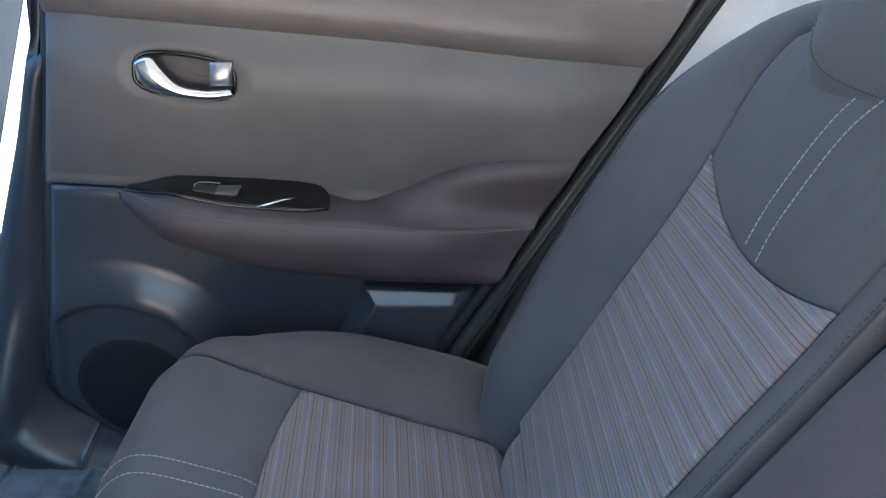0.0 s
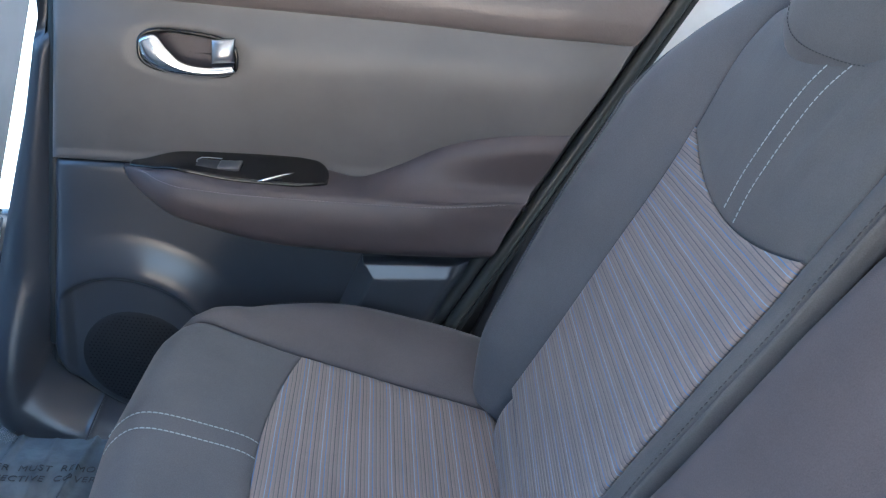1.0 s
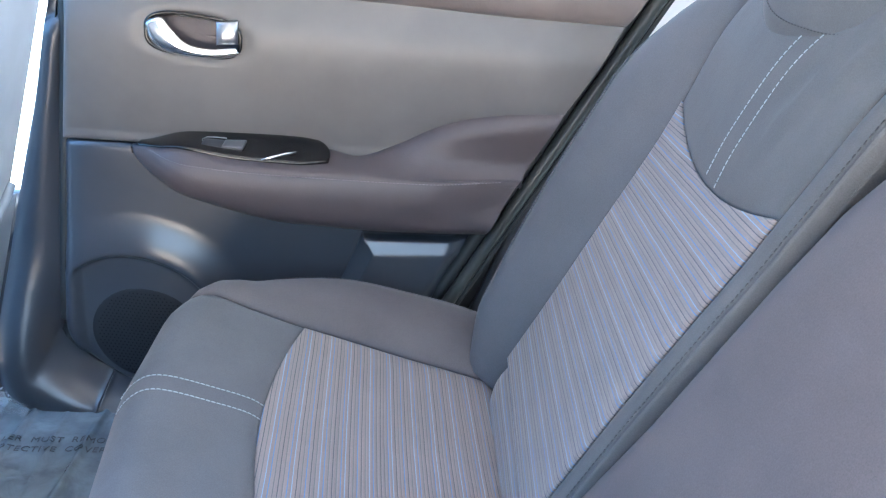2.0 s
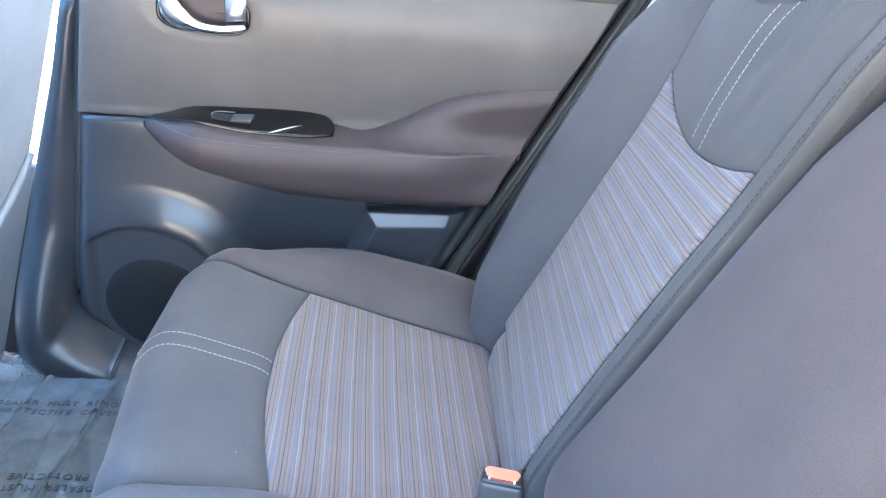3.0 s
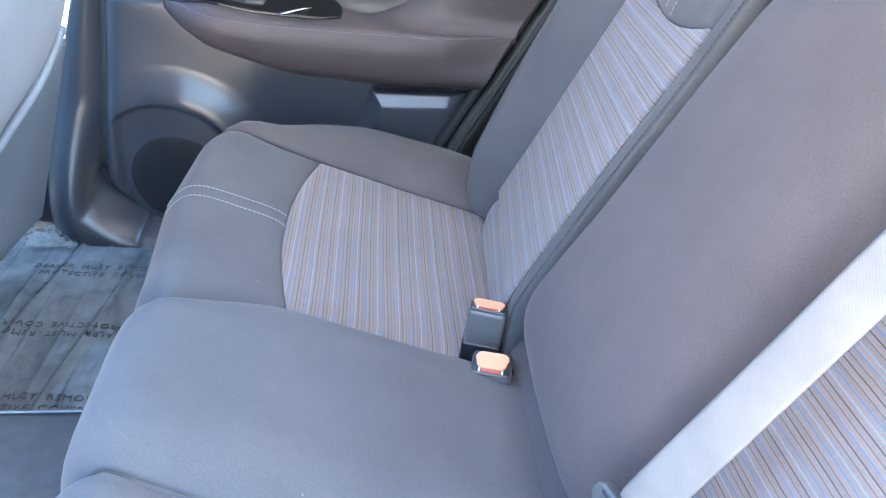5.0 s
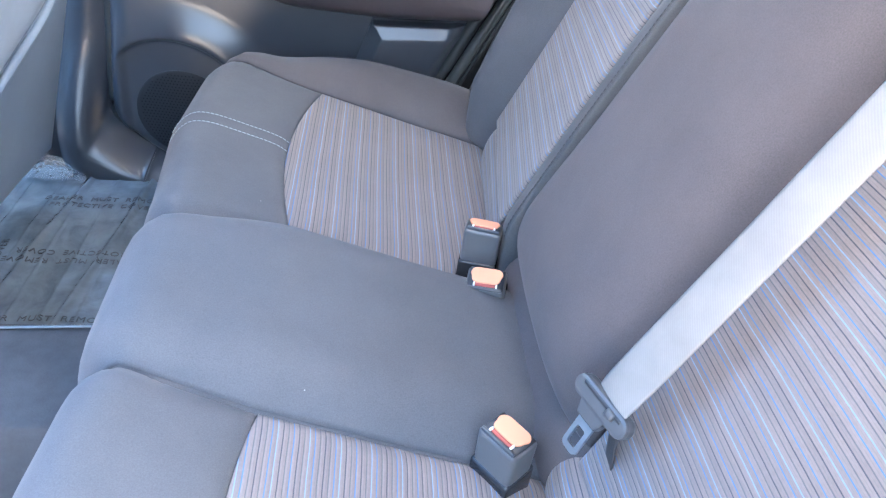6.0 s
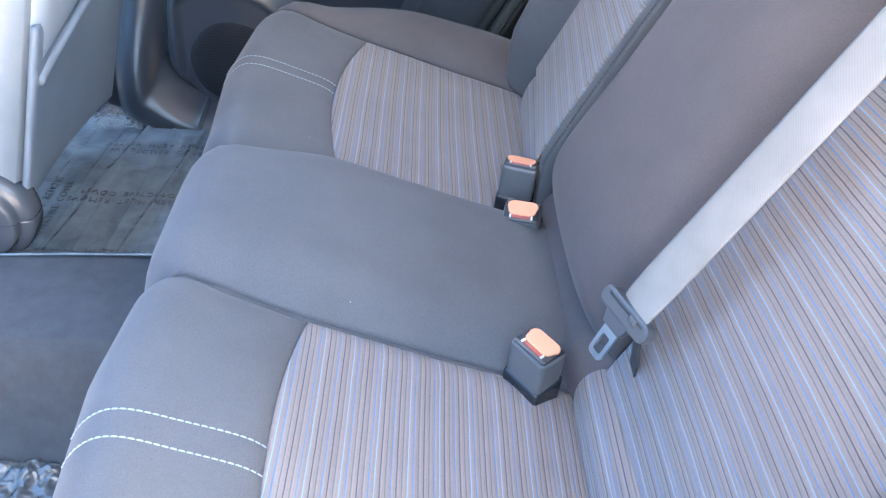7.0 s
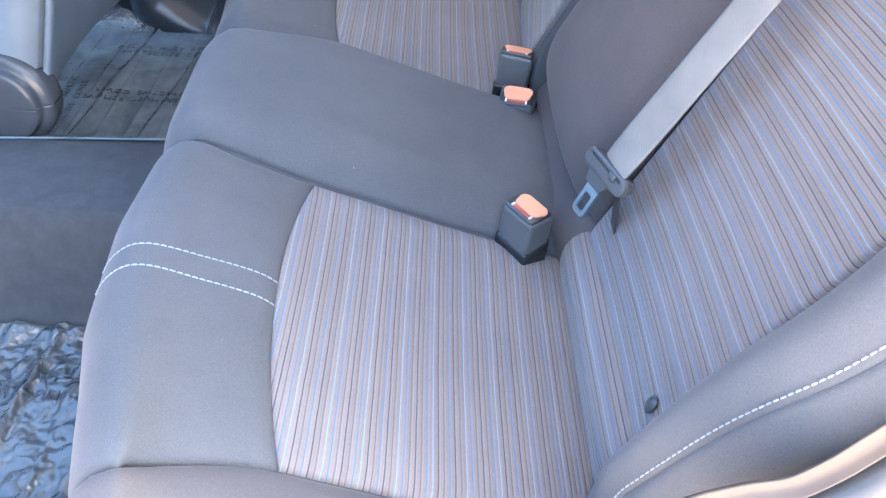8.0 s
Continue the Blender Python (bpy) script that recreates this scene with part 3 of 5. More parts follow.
    def side(u, v):
        p = bolster(u, 1.0)
        b, c = cr(edge_line, u), cr(edge_line, min(1, u + 0.02))
        o = cr(edge_line, max(0, u - 0.02))
        t = (c - o) / (np.linalg.norm(c - o) + 1e-9)
        out = UP * -t[1] + np.array([0, (t[0]) * (1 if far else -1), 0])
        out = np.where(np.isfinite(out), out, 0)
        bulge = 0.006 * math.sin(math.pi * min(1, v * 0.9)) if far else 0.020 * math.sin(math.pi * min(1, v * 2.0)) - 0.030 * smooth(0.35, 0.7, v)
        return p - FWD * (0.11 * v) + out * bulge

    patch("side_panel", side, 50, 16, FABRIC, backrest, dip=0.003, seams=(0, 0, 1, 0), flip=not far)
    us = np.linspace(0.0, 0.6, 90)
    pts = [bolster(u, 0.95) for u in us]
    if far:
        tube("welt_piping", [bolster(u, 1.0) - FWD * 0.001 for u in us], 0.0022, FABRIC, backrest, "rolled cloth edge", sides=8)
        stitches("welt_stitching", pts[:60], [FWD + np.array([0, 0.3, 0])] * 60, THREAD_DIM, backrest, step=0.0050, length=0.0040, r=0.0004)
    else:
        stitches("welt_stitching", pts, [FWD + np.array([0, -0.3, 0])] * 90, THREAD, backrest, step=0.0050, length=0.0041, r=0.0005)
    if far:
        for k, pt in enumerate(([(0.294, 0.327), (0.338, 0.336), (0.41, 0.335), (0.455, 0.316), (0.50, 0.29)], [(0.290, 0.301), (0.333, 0.311), (0.407, 0.311), (0.452, 0.291), (0.50, 0.262)])):
            line = [cr(pt, t) for t in np.linspace(0.01, 1, 60)]
            pts = []
            for q, y0 in line:
                d = 0.0
                for _ in range(12):
                    y = y0 - 1.66 * d
                    v = (y - y_inner(q)) / (seam_y(min(q, 0.497)) - y_inner(q))
                    d = 0.5 * d + 0.5 * (crown(q) + 0.0058 * math.sin(math.pi * (q - 0.289) / 0.216) * math.sin(math.pi * v) + ridge(v))
                pts.append(rest(q, y0 - 1.66 * d, d + 0.0004))
            stitches("back_stitching", pts, [FWD] * 60, THREAD, backrest, step=0.0056, length=0.0048, r=0.0005)

        def inner(u, v):
            s = -0.10 + 0.60 * u
            y = y_inner(s) - 0.044 * v
            d = 0.040 + 0.0015 * math.sin(math.pi * min(1, v / 0.5)) - 0.075 * smooth(0.66, 1.0, v) ** 1.3
            d -= 0.0030 * math.exp(-((v - 0.62) / 0.03) ** 2)
            return rest(s, y, crown(s) + d)

        patch("inner_bolster", inner, 60, 34, FABRIC_BACK_SHADED, backrest, "plain charcoal cloth inner bolster", dip=0.004, seams=(0, 0, 1, 0), flip=True)
        us = np.linspace(0.08, 0.98, 90)
        stitches("bolster_stitching", [inner(u, 0.58) + FWD * 0.0004 for u in us], [FWD] * 90, FABRIC_DARK, backrest, step=0.0056, length=0.0040, r=0.0005, label="dark tone-on-tone thread")


make_backrest_half(True)
make_backrest_half(False)


def centre_edge(s):
    return float(np.interp(s, [-0.06, 0.0, 0.12, 0.27, 0.34, 0.42, 0.5], [0.150, 0.149, 0.126, 0.108, 0.096, 0.063, 0.03]))


def centre_back(u, v):
    s = -0.052 + 0.53 * u
    y1 = centre_edge(s) + 0.006
    y0 = -0.168
    y = y0 + (y1 - y0) * v
    round_v = (1 - abs(2 * v - 1) ** 6) ** 0.5
    round_u = (1 - abs(2 * u - 1) ** 12) ** 0.5
    return rest(s, y, -0.012 + 0.056 * round_v * round_u + 0.008 * math.sin(math.pi * v))


patch("centre_back", centre_back, 60, 44, FABRIC_CENTRE_WARM_LIT, backrest, "plain charcoal cloth centre backrest, tinted plum for warm light", dip=0.002)


def centre_tuck(u, v):
    s = -0.13 + 0.085 * u
    return rest(s, -0.168 + 0.303 * v, (0.022 * math.sin(math.pi * u) ** 0.8 - 0.016 * (1 - u) + 0.002) - 0.010 * smooth(0.14, 0.0, v))


patch("centre_tuck", centre_tuck, 14, 30, FABRIC_CENTRE_WARM_LIT, backrest, dip=0.005)


def shell(u, v):
    s = -0.12 + 0.65 * u
    return rest(s, -0.55 + 1.13 * v, crown(s) - 0.020 - 0.02 * abs(2 * v - 1) ** 4)


patch("backrest_shell", shell, 30, 30, FABRIC_BACK_SHADED, backrest, thick=0.05, dip=0, seams=(0, 0, 0, 0))

# headrest over the far seat
headrest = empty("headrest", "grey-black cloth headrest on the rear backrest", "headrest")


def superellipsoid(name, centre_p, ax_s, ax_y, ax_d, e1, e2, material, parent, label=""):
    nu, nv = 28, 48
    verts, faces = [], []
    sg = lambda w, e: math.copysign(abs(w) ** e, w)
    for i in range(nu + 1):
        p = -math.pi / 2 + math.pi * i / nu
        for j in range(nv):
            q = 2 * math.pi * j / nv
            a = sg(math.cos(p), e1) * sg(math.cos(q), e2)
            b = sg(math.cos(p), e1) * sg(math.sin(q), e2)
            c = sg(math.sin(p), e1)
            verts.append(centre_p + UP * (ax_s * b) + np.array([0, ax_y * a, 0]) + FWD * (ax_d * c))
    for i in range(nu):
        for j in range(nv):
            k = (j + 1) % nv
            faces.append((i * nv + j, i * nv + k, (i + 1) * nv + k, (i + 1) * nv + j))
    return raw(name, verts, faces, material, parent, label)


superellipsoid("cushion_cover", rest(0.522, 0.262, 0.006), 0.102, 0.145, 0.050, 0.75, 0.7, FABRIC_BACK_SHADED, headrest, "grey-black cloth cover")
seam = []
for k in range(41):
    q = math.pi * (1.12 + 0.76 * k / 40)
    a, b = math.copysign(abs(math.cos(q)) ** 0.7, math.cos(q)), math.copysign(abs(math.sin(q)) ** 0.7, math.sin(q))
    seam.append(rest(0.522 + 0.102 * b * 0.80, 0.262 + 0.145 * a * 0.80, 0.006 + 0.050 * (1 - 0.80 ** (2 / 0.75)) ** (0.75 / 2) + 0.001))
stitches("cover_stitching", seam, [FWD] * 41, FABRIC_DARK, headrest, step=0.0056, length=0.0042, r=0.0004, label="dark seam thread")
for py in (0.21, 0.32):
    tube("post", [rest(0.50, py, -0.02), rest(0.56, py, -0.01)], 0.006, CHROME, headrest)

# small child-seat anchor studs in the striped cloth
for y, s in ((0.472, -0.002), (-0.404, -0.030)):
    stud = empty("anchor_marker", "small round dark anchor marker on the striped backrest", "anchor marker", "anchor markers")
    bm = bmesh.new()
    bmesh.ops.create_uvsphere(bm, u_segments=20, v_segments=10, radius=1)
    o = rest(s, y, crown(s) + (0.002 if y < 0 else -0.002))
    big = 1.05 if y < 0 else 1.0
    rot = Matrix((tuple(UP), (0, 1, 0), tuple(FWD))).transposed().to_4x4()
    bmesh.ops.transform(bm, matrix=Matrix.Translation(o) @ rot @ Matrix.Diagonal((0.0075 * big, 0.0055 * big, 0.003 * big, 1)), verts=bm.verts)
    part("stud", bm, PLASTIC_GREY if y < 0 else TRIM_DARK, stud)

# ---- seat belt along the backrest ----
belt = empty("seat_belt", "pale grey seat belt webbing with metal tongue on the backrest", "seat belt")
BELT = [(0.030, -0.205, 0.0405), (0.08, -0.209, 0.041), (0.16, -0.215, 0.042), (0.26, -0.223, 0.043), (0.36, -0.231, 0.042), (0.46, -0.240, 0.036), (0.54, -0.246, 0.015), (0.60, -0.25, -0.05)]


def webbing(u, v):
    s, y, d = cr(BELT, u)
    w = (v - 0.5) * (0.0355 - 0.003 * smooth(0, 0.4, u))
    y += -0.0013 - 0.0025 * smooth(0, 0.4, u)
    twist = 0.25 * math.exp(-u / 0.06)
    bow = 0.0015 * (1 - (2 * v - 1) ** 2)
    return rest(s + w * 0.08, y + w, d + bow + w * (0.38 - twist * 0.6))


patch("webbing", webbing, 70, 8, WEBBING, belt, "pale grey woven webbing", thick=0.0016, dip=0, seams=(0, 0, 0, 0))


def webbing_low(u, v):
    w = (v - 0.5) * 0.018
    return rest(0.025 - 0.068 * u, -0.206 + 0.010 * u + w, 0.030 - 0.040 * u)


patch("lower_webbing", webbing_low, 10, 4, WEBBING_SHADED, belt, "grey lower webbing, darkened as shade near the crease", thick=0.0016, dip=0, seams=(0, 0, 0, 0), flip=True)


def oriented(origin, ex, ey, ez):
    ex, ey, ez = (Vector(v).normalized() for v in (ex, ey, ez))
    m = Matrix((ex, ey, ez)).transposed().to_4x4()
    m.translation = Vector(origin)
    return m


T0 = np.array([0.104, -0.203, 0.318])
TX = np.array([0.022, -0.052, -0.004])
TX = TX / np.linalg.norm(TX)
TD = np.array([0.082, -0.204, 0.272]) - np.array([0.104, -0.203, 0.318])
TD = TD - TX * TD.dot(TX)
TD = TD / np.linalg.norm(TD)
TN = np.cross(TD, TX)
TM = oriented(T0, TX, TD, TN)


def extruded(outline, depth, bevel=0.0012, hole=None):
    bm = bmesh.new()
    loops = [outline] + ([hole] if hole else [])
    edges = []
    for lp in loops:
        vs = [bm.verts.new((x, y, 0)) for x, y in lp]
        edges += [bm.edges.new((vs[i], vs[(i + 1) % len(vs)])) for i in range(len(vs))]
    bmesh.ops.triangle_fill(bm, use_beauty=True, use_dissolve=False, edges=edges)
    g = bmesh.ops.extrude_face_region(bm, geom=bm.faces[:])
    bmesh.ops.translate(bm, vec=(0, 0, depth), verts=[v for v in g["geom"] if isinstance(v, bmesh.types.BMVert)])
    bmesh.ops.recalc_face_normals(bm, faces=bm.faces)
    return bm


def rrect(w, h, r, n=5, cx=0.0, cy=0.0):
    pts = []
    for sx, sy, a0 in ((1, 1, 0), (-1, 1, 90), (-1, -1, 180), (1, -1, 270)):
        for k in range(n + 1):
            g = radians(a0 + 90 * k / n)
            pts.append((cx + sx * (w / 2 - r) + r * math.cos(g), cy + sy * (h / 2 - r) + r * math.sin(g)))
    return pts


bm = extruded(rrect(0.062, 0.0175, 0.0085), 0.012)
bmesh.ops.bevel(bm, geom=[e for e in bm.edges if len(e.link_faces) == 2 and e.calc_face_angle(0) > 1.0], offset=0.003, segments=2, profile=0.6, affect="EDGES")
bmesh.ops.translate(bm, vec=(0, 0, -0.005), verts=bm.verts)
bmesh.ops.transform(bm, matrix=TM, verts=bm.verts)
tongue = part("tongue_cover", bm, PLASTIC_GREY, belt, "grey plastic tongue cover", smooth=False)
bm = extruded(rrect(0.0175, 0.040, 0.005, cy=0.0290), 0.0024, hole=rrect(0.0095, 0.0165, 0.002, cy=0.0355))
bmesh.ops.translate(bm, vec=(-0.004, 0, -0.001), verts=bm.verts)
bmesh.ops.transform(bm, matrix=TM, verts=bm.verts)
part("tongue_plate", bm, STEEL, belt, "bright metal latch plate", smooth=False)
bm = box_bm(0.046, 0.004, 0.004, 0.0015, 2, TM @ Matrix.Translation((0, -0.004, 0.0055)))
neck = [(-0.016, 0.004), (0.016, 0.004), (0.014, 0.012), (0.011, 0.020), (-0.011, 0.020), (-0.014, 0.012)]
bmn = extruded(neck, 0.009)
bmesh.ops.bevel(bmn, geom=[e for e in bmn.edges if len(e.link_faces) == 2 and e.calc_face_angle(0) > 1.0], offset=0.002, segments=2, profile=0.6, affect="EDGES")
bmesh.ops.translate(bmn, vec=(-0.004, 0, -0.0045), verts=bmn.verts)
bmesh.ops.transform(bmn, matrix=TM, verts=bmn.verts)
part("tongue_neck", bmn, PLASTIC_GREY, belt, "tapered grey plastic neck", smooth=False)
part("slot_bar", bm, TRIM_DARK, belt, "dark slot bar")
bm = box_bm(0.009, 0.007, 0.005, 0.002, 2, TM @ Matrix.Translation((0.012, -0.002, 0.007)))
part("stop_button", bm, PLASTIC_GREY, belt)


# ---- buckles ----
def buckle(origin, axis, across, length, label, width=0.043, depth=0.028):
    """A buckle whose button end is centred at origin; axis points out of that end."""
    thing = empty("seat_belt_buckle", label, "seat belt buckle", "rear seat belt buckles")
    ez = np.array(axis, float) / np.linalg.norm(axis)
    ex = np.array(across, float)
    ex = ex - ez * ex.dot(ez)
    ex /= np.linalg.norm(ex)
    ey = np.cross(ez, ex)
    m = oriented(origin, ex, ey, ez)
    bm = box_bm(width, depth, length, 0.0065, 4)
    for v in bm.verts:
        k = v.co.z / length + 0.5
        v.co.x *= 0.94 + 0.06 * k
        v.co.y *= 0.92 + 0.08 * k
    bmesh.ops.transform(bm, matrix=m @ Matrix.Translation((0, 0, -length / 2)), verts=bm.verts)
    housing = part("housing", bm, BUCKLE_BLACK, thing, "grey-black plastic housing")
    bm = box_bm(width * 1.03, depth * 1.08, length * 0.56, 0.004, 3)
    for v in bm.verts:
        if v.co.z > 0:
            v.co.z += 0.006 * (v.co.y / depth)
    bmesh.ops.transform(bm, matrix=m @ Matrix.Translation((0, 0, -length * 0.73)), verts=bm.verts)
    part("sleeve", bm, SLEEVE, thing, "glossy black lower sleeve")
    bm = box_bm(width * 0.90, depth * 0.86, 0.003, 0.001, 1, m @ Matrix.Translation((0, 0, -0.0006)))
    part("end_frame", bm, TRIM_DARK, housing, "dark recessed button frame")
    outline = rrect(width * 0.82, depth * 0.62, depth * 0.24)
    outline = [(x * (1.0 if y > 0 else 0.9), y) for x, y in outline]
    bm = extruded(outline, 0.004)
    bmesh.ops.bevel(bm, geom=[e for e in bm.edges if len(e.link_faces) == 2 and e.calc_face_angle(0) > 1.0], offset=0.0012, segments=2, profile=0.6, affect="EDGES")
    bmesh.ops.transform(bm, matrix=m @ Matrix.Translation((0, depth * 0.10, -0.0016)), verts=bm.verts)
    part("release_button", bm, BUTTON_RED, housing, "orange-red release button", smooth=False)
    bm = box_bm(width * 0.50, depth * 0.12, 0.003, 0.0008, 1, m @ Matrix.Translation((0, -depth * 0.27, 0.0004)))
    part("latch_slot", bm, SLOT_RED, housing, "deep red slot edge")
    bm = box_bm(width * 0.86, depth * 0.10, 0.004, 0.001, 2, m @ Matrix.Translation((0, -depth * 0.41, 0.0002)))
    part("front_lip", bm, PLASTIC_GREY, housing, "grey front lip")
    for k in (-1, 1):
        bm = box_bm(0.002, depth * 0.16, 0.004, 0.0006, 1, m @ Matrix.Translation((k * width * 0.28, -depth * 0.28, 0.0008)))
        part("guide_rib", bm, BODY_PALE, housing, "pale guide rib")
    return thing


buckle((0.056, 0.149, 0.255), (0.06, 0.06, 1.0), (1, -0.22, 0.1), 0.085, "upright grey seat belt buckle with orange-red button by the centre seat")
buckle((0.053, 0.074, 0.234), (-0.12, -0.36, 0.92), (1, -0.26, 0.05), 0.06, "low seat belt buckle facing forward with an orange-red button", depth=0.032)
buckle((0.047, -0.160, 0.243), (0.02, -0.10, 1.0), (0.62, -0.78, 0.1), 0.080, "turned upright seat belt buckle with orange-red button at the crease", depth=0.032)

# ---- far rear door ----
door = empty("door_1", "grey-brown rear door trim with plum leatherette armrest, closed", "car door", kind="structure")


def door_rear(z):
    """The door trim's slanted rear edge."""
    return 0.068 + 0.522 * (z - 0.305)


def door_front(z):
    return -0.487 + 0.09 * (z - 0.43)


def door_y(x, z):
    """The trim's surface towards the cabin."""
    y = 0.690 + 0.031 * min(1.0, max(0.0, (0.575 - z) / 0.14)) ** 1.4 + 0.012 * smooth(0.58, 0.645, z)
    y -= 0.022 * smooth(-0.05, 0.20, x) * smooth(0.40, 0.50, z)
    y += 0.005 * smooth(0.43, 0.33, z)
    # shoulder and pod round the loudspeaker
    d = math.hypot(x + 0.42, z - 0.115)
    fade = smooth(-0.515, -0.492, x)
    return y - 0.016 * (0.3 + 0.7 * smooth(-0.48, -0.38, x)) * smooth(0.20, 0.138, d) + 0.012 * fade * smooth(0.134, 0.124, d)


HX, HZ = -0.312, 0.578


def door_skin(x, z):
    """The trim with the hollow for the inside handle."""
    k = abs((x - HX) / 0.059) ** 2.6 + abs((z - HZ + 0.06 * (x - HX)) / 0.0255) ** 2.6
    return door_y(x, z) + 0.0035 * smooth(2.3, 1.05, k) + 0.014 * smooth(1.0, 0.55, k)


def sheet_xz(x0, x1, z0, z1, u, v):
    zz = z0 - 0.028 * smooth(-0.395, -0.365, x0(z0) + (x1(z0) - x0(z0)) * u)
    z = zz + (z1 - zz) * v
    a, b = x0(z), x1(z)
    a -= 0.385 * (door_y(a, z) - 0.69)
    x = a + (b + 0.012 - a) * u
    return np.array([x, door_skin(x, z), z])


patch("upper_panel", lambda u, v: sheet_xz(door_front, door_rear, 0.420, 0.645, u, v), 150, 56, DOOR_SOFT, door, "soft grey-brown grained vinyl", thick=0.02, dip=0.003, wide=0.003, seams=(1, 0, 1, 0))


def lower_panel(u, v):
    z = 0.012 + 0.4045 * v
    a, b = door_front(z), door_rear(z)
    a += -0.385 * (door_y(a, z) - 0.69) + 0.11 * (max(0.0, 0.13 - z) / 0.118) ** 2.2
    x = a + (b + 0.012 - a) * u
    return np.array([x, door_y(x, z) + 0.005 * smooth(0.34, 0.41, z) * smooth(-0.44, -0.30, x) + 0.014 * math.exp(-((x - a) / 0.008)) + 0.014 * math.exp(-((z - 0.012) / 0.008)), z])


patch("lower_panel", lower_panel, 210, 150, DOOR_DARK, door, "dark blue-black moulded plastic", thick=0.02, dip=0.004, wide=0.004, seams=(0, 0, 0, 1))


def sill_roll(u, v):
    """The rolled top of the trim under the window."""
    x = door_front(0.64) - 0.006 + (door_rear(0.70) + 0.01 - door_front(0.64)) * u
    g = radians(-62 + 175 * v)
    yc = door_y(x, 0.643) + 0.022 + 0.02 * max(0.0, math.sin(g)) * v
    z = 0.6745 - 0.008 * u + (0.045 if g < 0 else 0.085) * math.sin(g)
    xa = door_front(0.64) - 0.006
    return np.array([xa + (door_rear(z) + 0.012 - xa) * u, yc - 0.036 * math.cos(g), z])


ROLL = mat_grain("grained_sill_vinyl", (0.128, 0.110, 0.105), 0.40, 330, 0.6, 0.5)
patch("sill_roll", sill_roll, 60, 24, ROLL, door, "brown-grey grained vinyl roll under the window", thick=0.012, dip=0.004, wide=0.006, seams=(0, 0, 1, 0))

# armrest: plum leatherette swelling out of the trim
ARM_X0 = -0.407
WALL_LINE = [(-0.41, 0.421), (-0.34, 0.429), (-0.268, 0.433), (-0.196, 0.434), (-0.136, 0.430), (-0.09, 0.422), (-0.035, 0.446), (0.01, 0.474), (0.055, 0.493), (0.11, 0.506), (0.21, 0.516)]
BEZEL_LINE = [(-0.41, 0.420), (-0.36, 0.426), (-0.331, 0.430), (-0.262, 0.421), (-0.19, 0.418), (-0.13, 0.417), (0.0, 0.416), (0.2, 0.420)]
STITCH_LINE = [(-0.41, 0.419), (-0.375, 0.423), (-0.352, 0.418), (-0.322, 0.414), (-0.258, 0.409), (-0.19, 0.407), (0.0, 0.406), (0.2, 0.412)]
LOW_LINE = [(-0.41, 0.402), (-0.379, 0.374), (-0.338, 0.351), (-0.28, 0.331), (-0.207, 0.312), (-0.14, 0.307), (-0.077, 0.303), (0.0, 0.303), (0.12, 0.307)]


def line_z(line, x):
    t = np.interp(x, [p[0] for p in line], np.linspace(0, 1, len(line)))
    return float(cr(line, t)[1])


def armrest(u, v):
    """u along the rest, v from the upper edge over the crest to the lower edge."""
    xe = np.interp(v, [0, 0.2, 0.4, 0.6, 0.8, 1.0], [0.190, 0.142, 0.136, 0.116, 0.099, 0.082])
    x = ARM_X0 + (xe - ARM_X0) * u
    zw, zb, zs, zl = (line_z(k, x) for k in (WALL_LINE, BEZEL_LINE, STITCH_LINE, LOW_LINE))
    wall_y, low_y = door_y(x, zw) + 0.004, door_y(x, zl) + 0.004
    swell = smooth(-0.05, 0.17, u) ** 0.8
    rear = smooth(0.75, 1.0, u)
    yb, ys = 0.672 + 0.008 * rear, 0.652 + 0.020 * rear
    pts = [(wall_y, zw), (wall_y + (yb - wall_y) * swell, zb), (wall_y + (ys - wall_y) * swell, zs),
           (wall_y + (ys - 0.002 - wall_y) * swell, zs - 0.36 * (zs - zl)), (low_y + (0.672 - low_y) * swell, zs - 0.76 * (zs - zl)), (low_y, zl)]
    y, z = cr(pts, v)
    # the rear hump rolls over, then dips to the flat rest
    hump = smooth(-0.07, 0.05, x)
    y += hump * (0.007 * math.exp(-((v - 0.165) / 0.04) ** 2) - 0.011 * math.exp(-((v - 0.055) / 0.045) ** 2))
    return np.array([x, y, z])


patch("armrest", armrest, 110, 60, LEATHER, door, "plum-brown leatherette armrest", thick=0.01, dip=0.004, wide=0.005, seams=(1, 0, 1, 1), flip=True)
us = np.linspace(0.06, 0.95, 140)
stitches("armrest_stitching", [armrest(u, 0.40) for u in us], [(0, -1, 0.6)] * 140, THREAD_DIM, door, step=0.0050, length=0.0042, r=0.00035, label="fine pale thread along the armrest")


def bezel(u, v):
    end = max(0.0, (u - 0.80) / 0.20)
    v0 = 0.004 + 0.19 * (1 - math.sqrt(max(0.0, 1 - end ** 2)))
    v1 = 0.205 - 0.045 * end ** 2
    w = v0 + (v1 - v0) * v
    p = armrest(0.02 + 0.472 * u, w)
    rise = smooth(0.0, 0.25, u) * (1 - 0.5 * end)
    return p + np.array([0, -0.002, 0.003 + 0.010 * (1 - w / 0.205) * rise])


bezel_ob = patch("switch_bezel", bezel, 70, 18, PIANO, door, "gloss black switch bezel", thick=0.006, dip=0.0008, wide=0.002, flip=True)


def switch_patch(name, u0, u1, v0, v1, lift, material, label="", tilt=0.0):
    patch(name, lambda u, v: bezel(u0 + (u1 - u0) * u, v0 + (v1 - v0) * v) + np.array([0, 0, lift + tilt * u]), 10, 10, material, bezel_ob, label, thick=0.004, dip=0.0012, wide=0.002, flip=True)


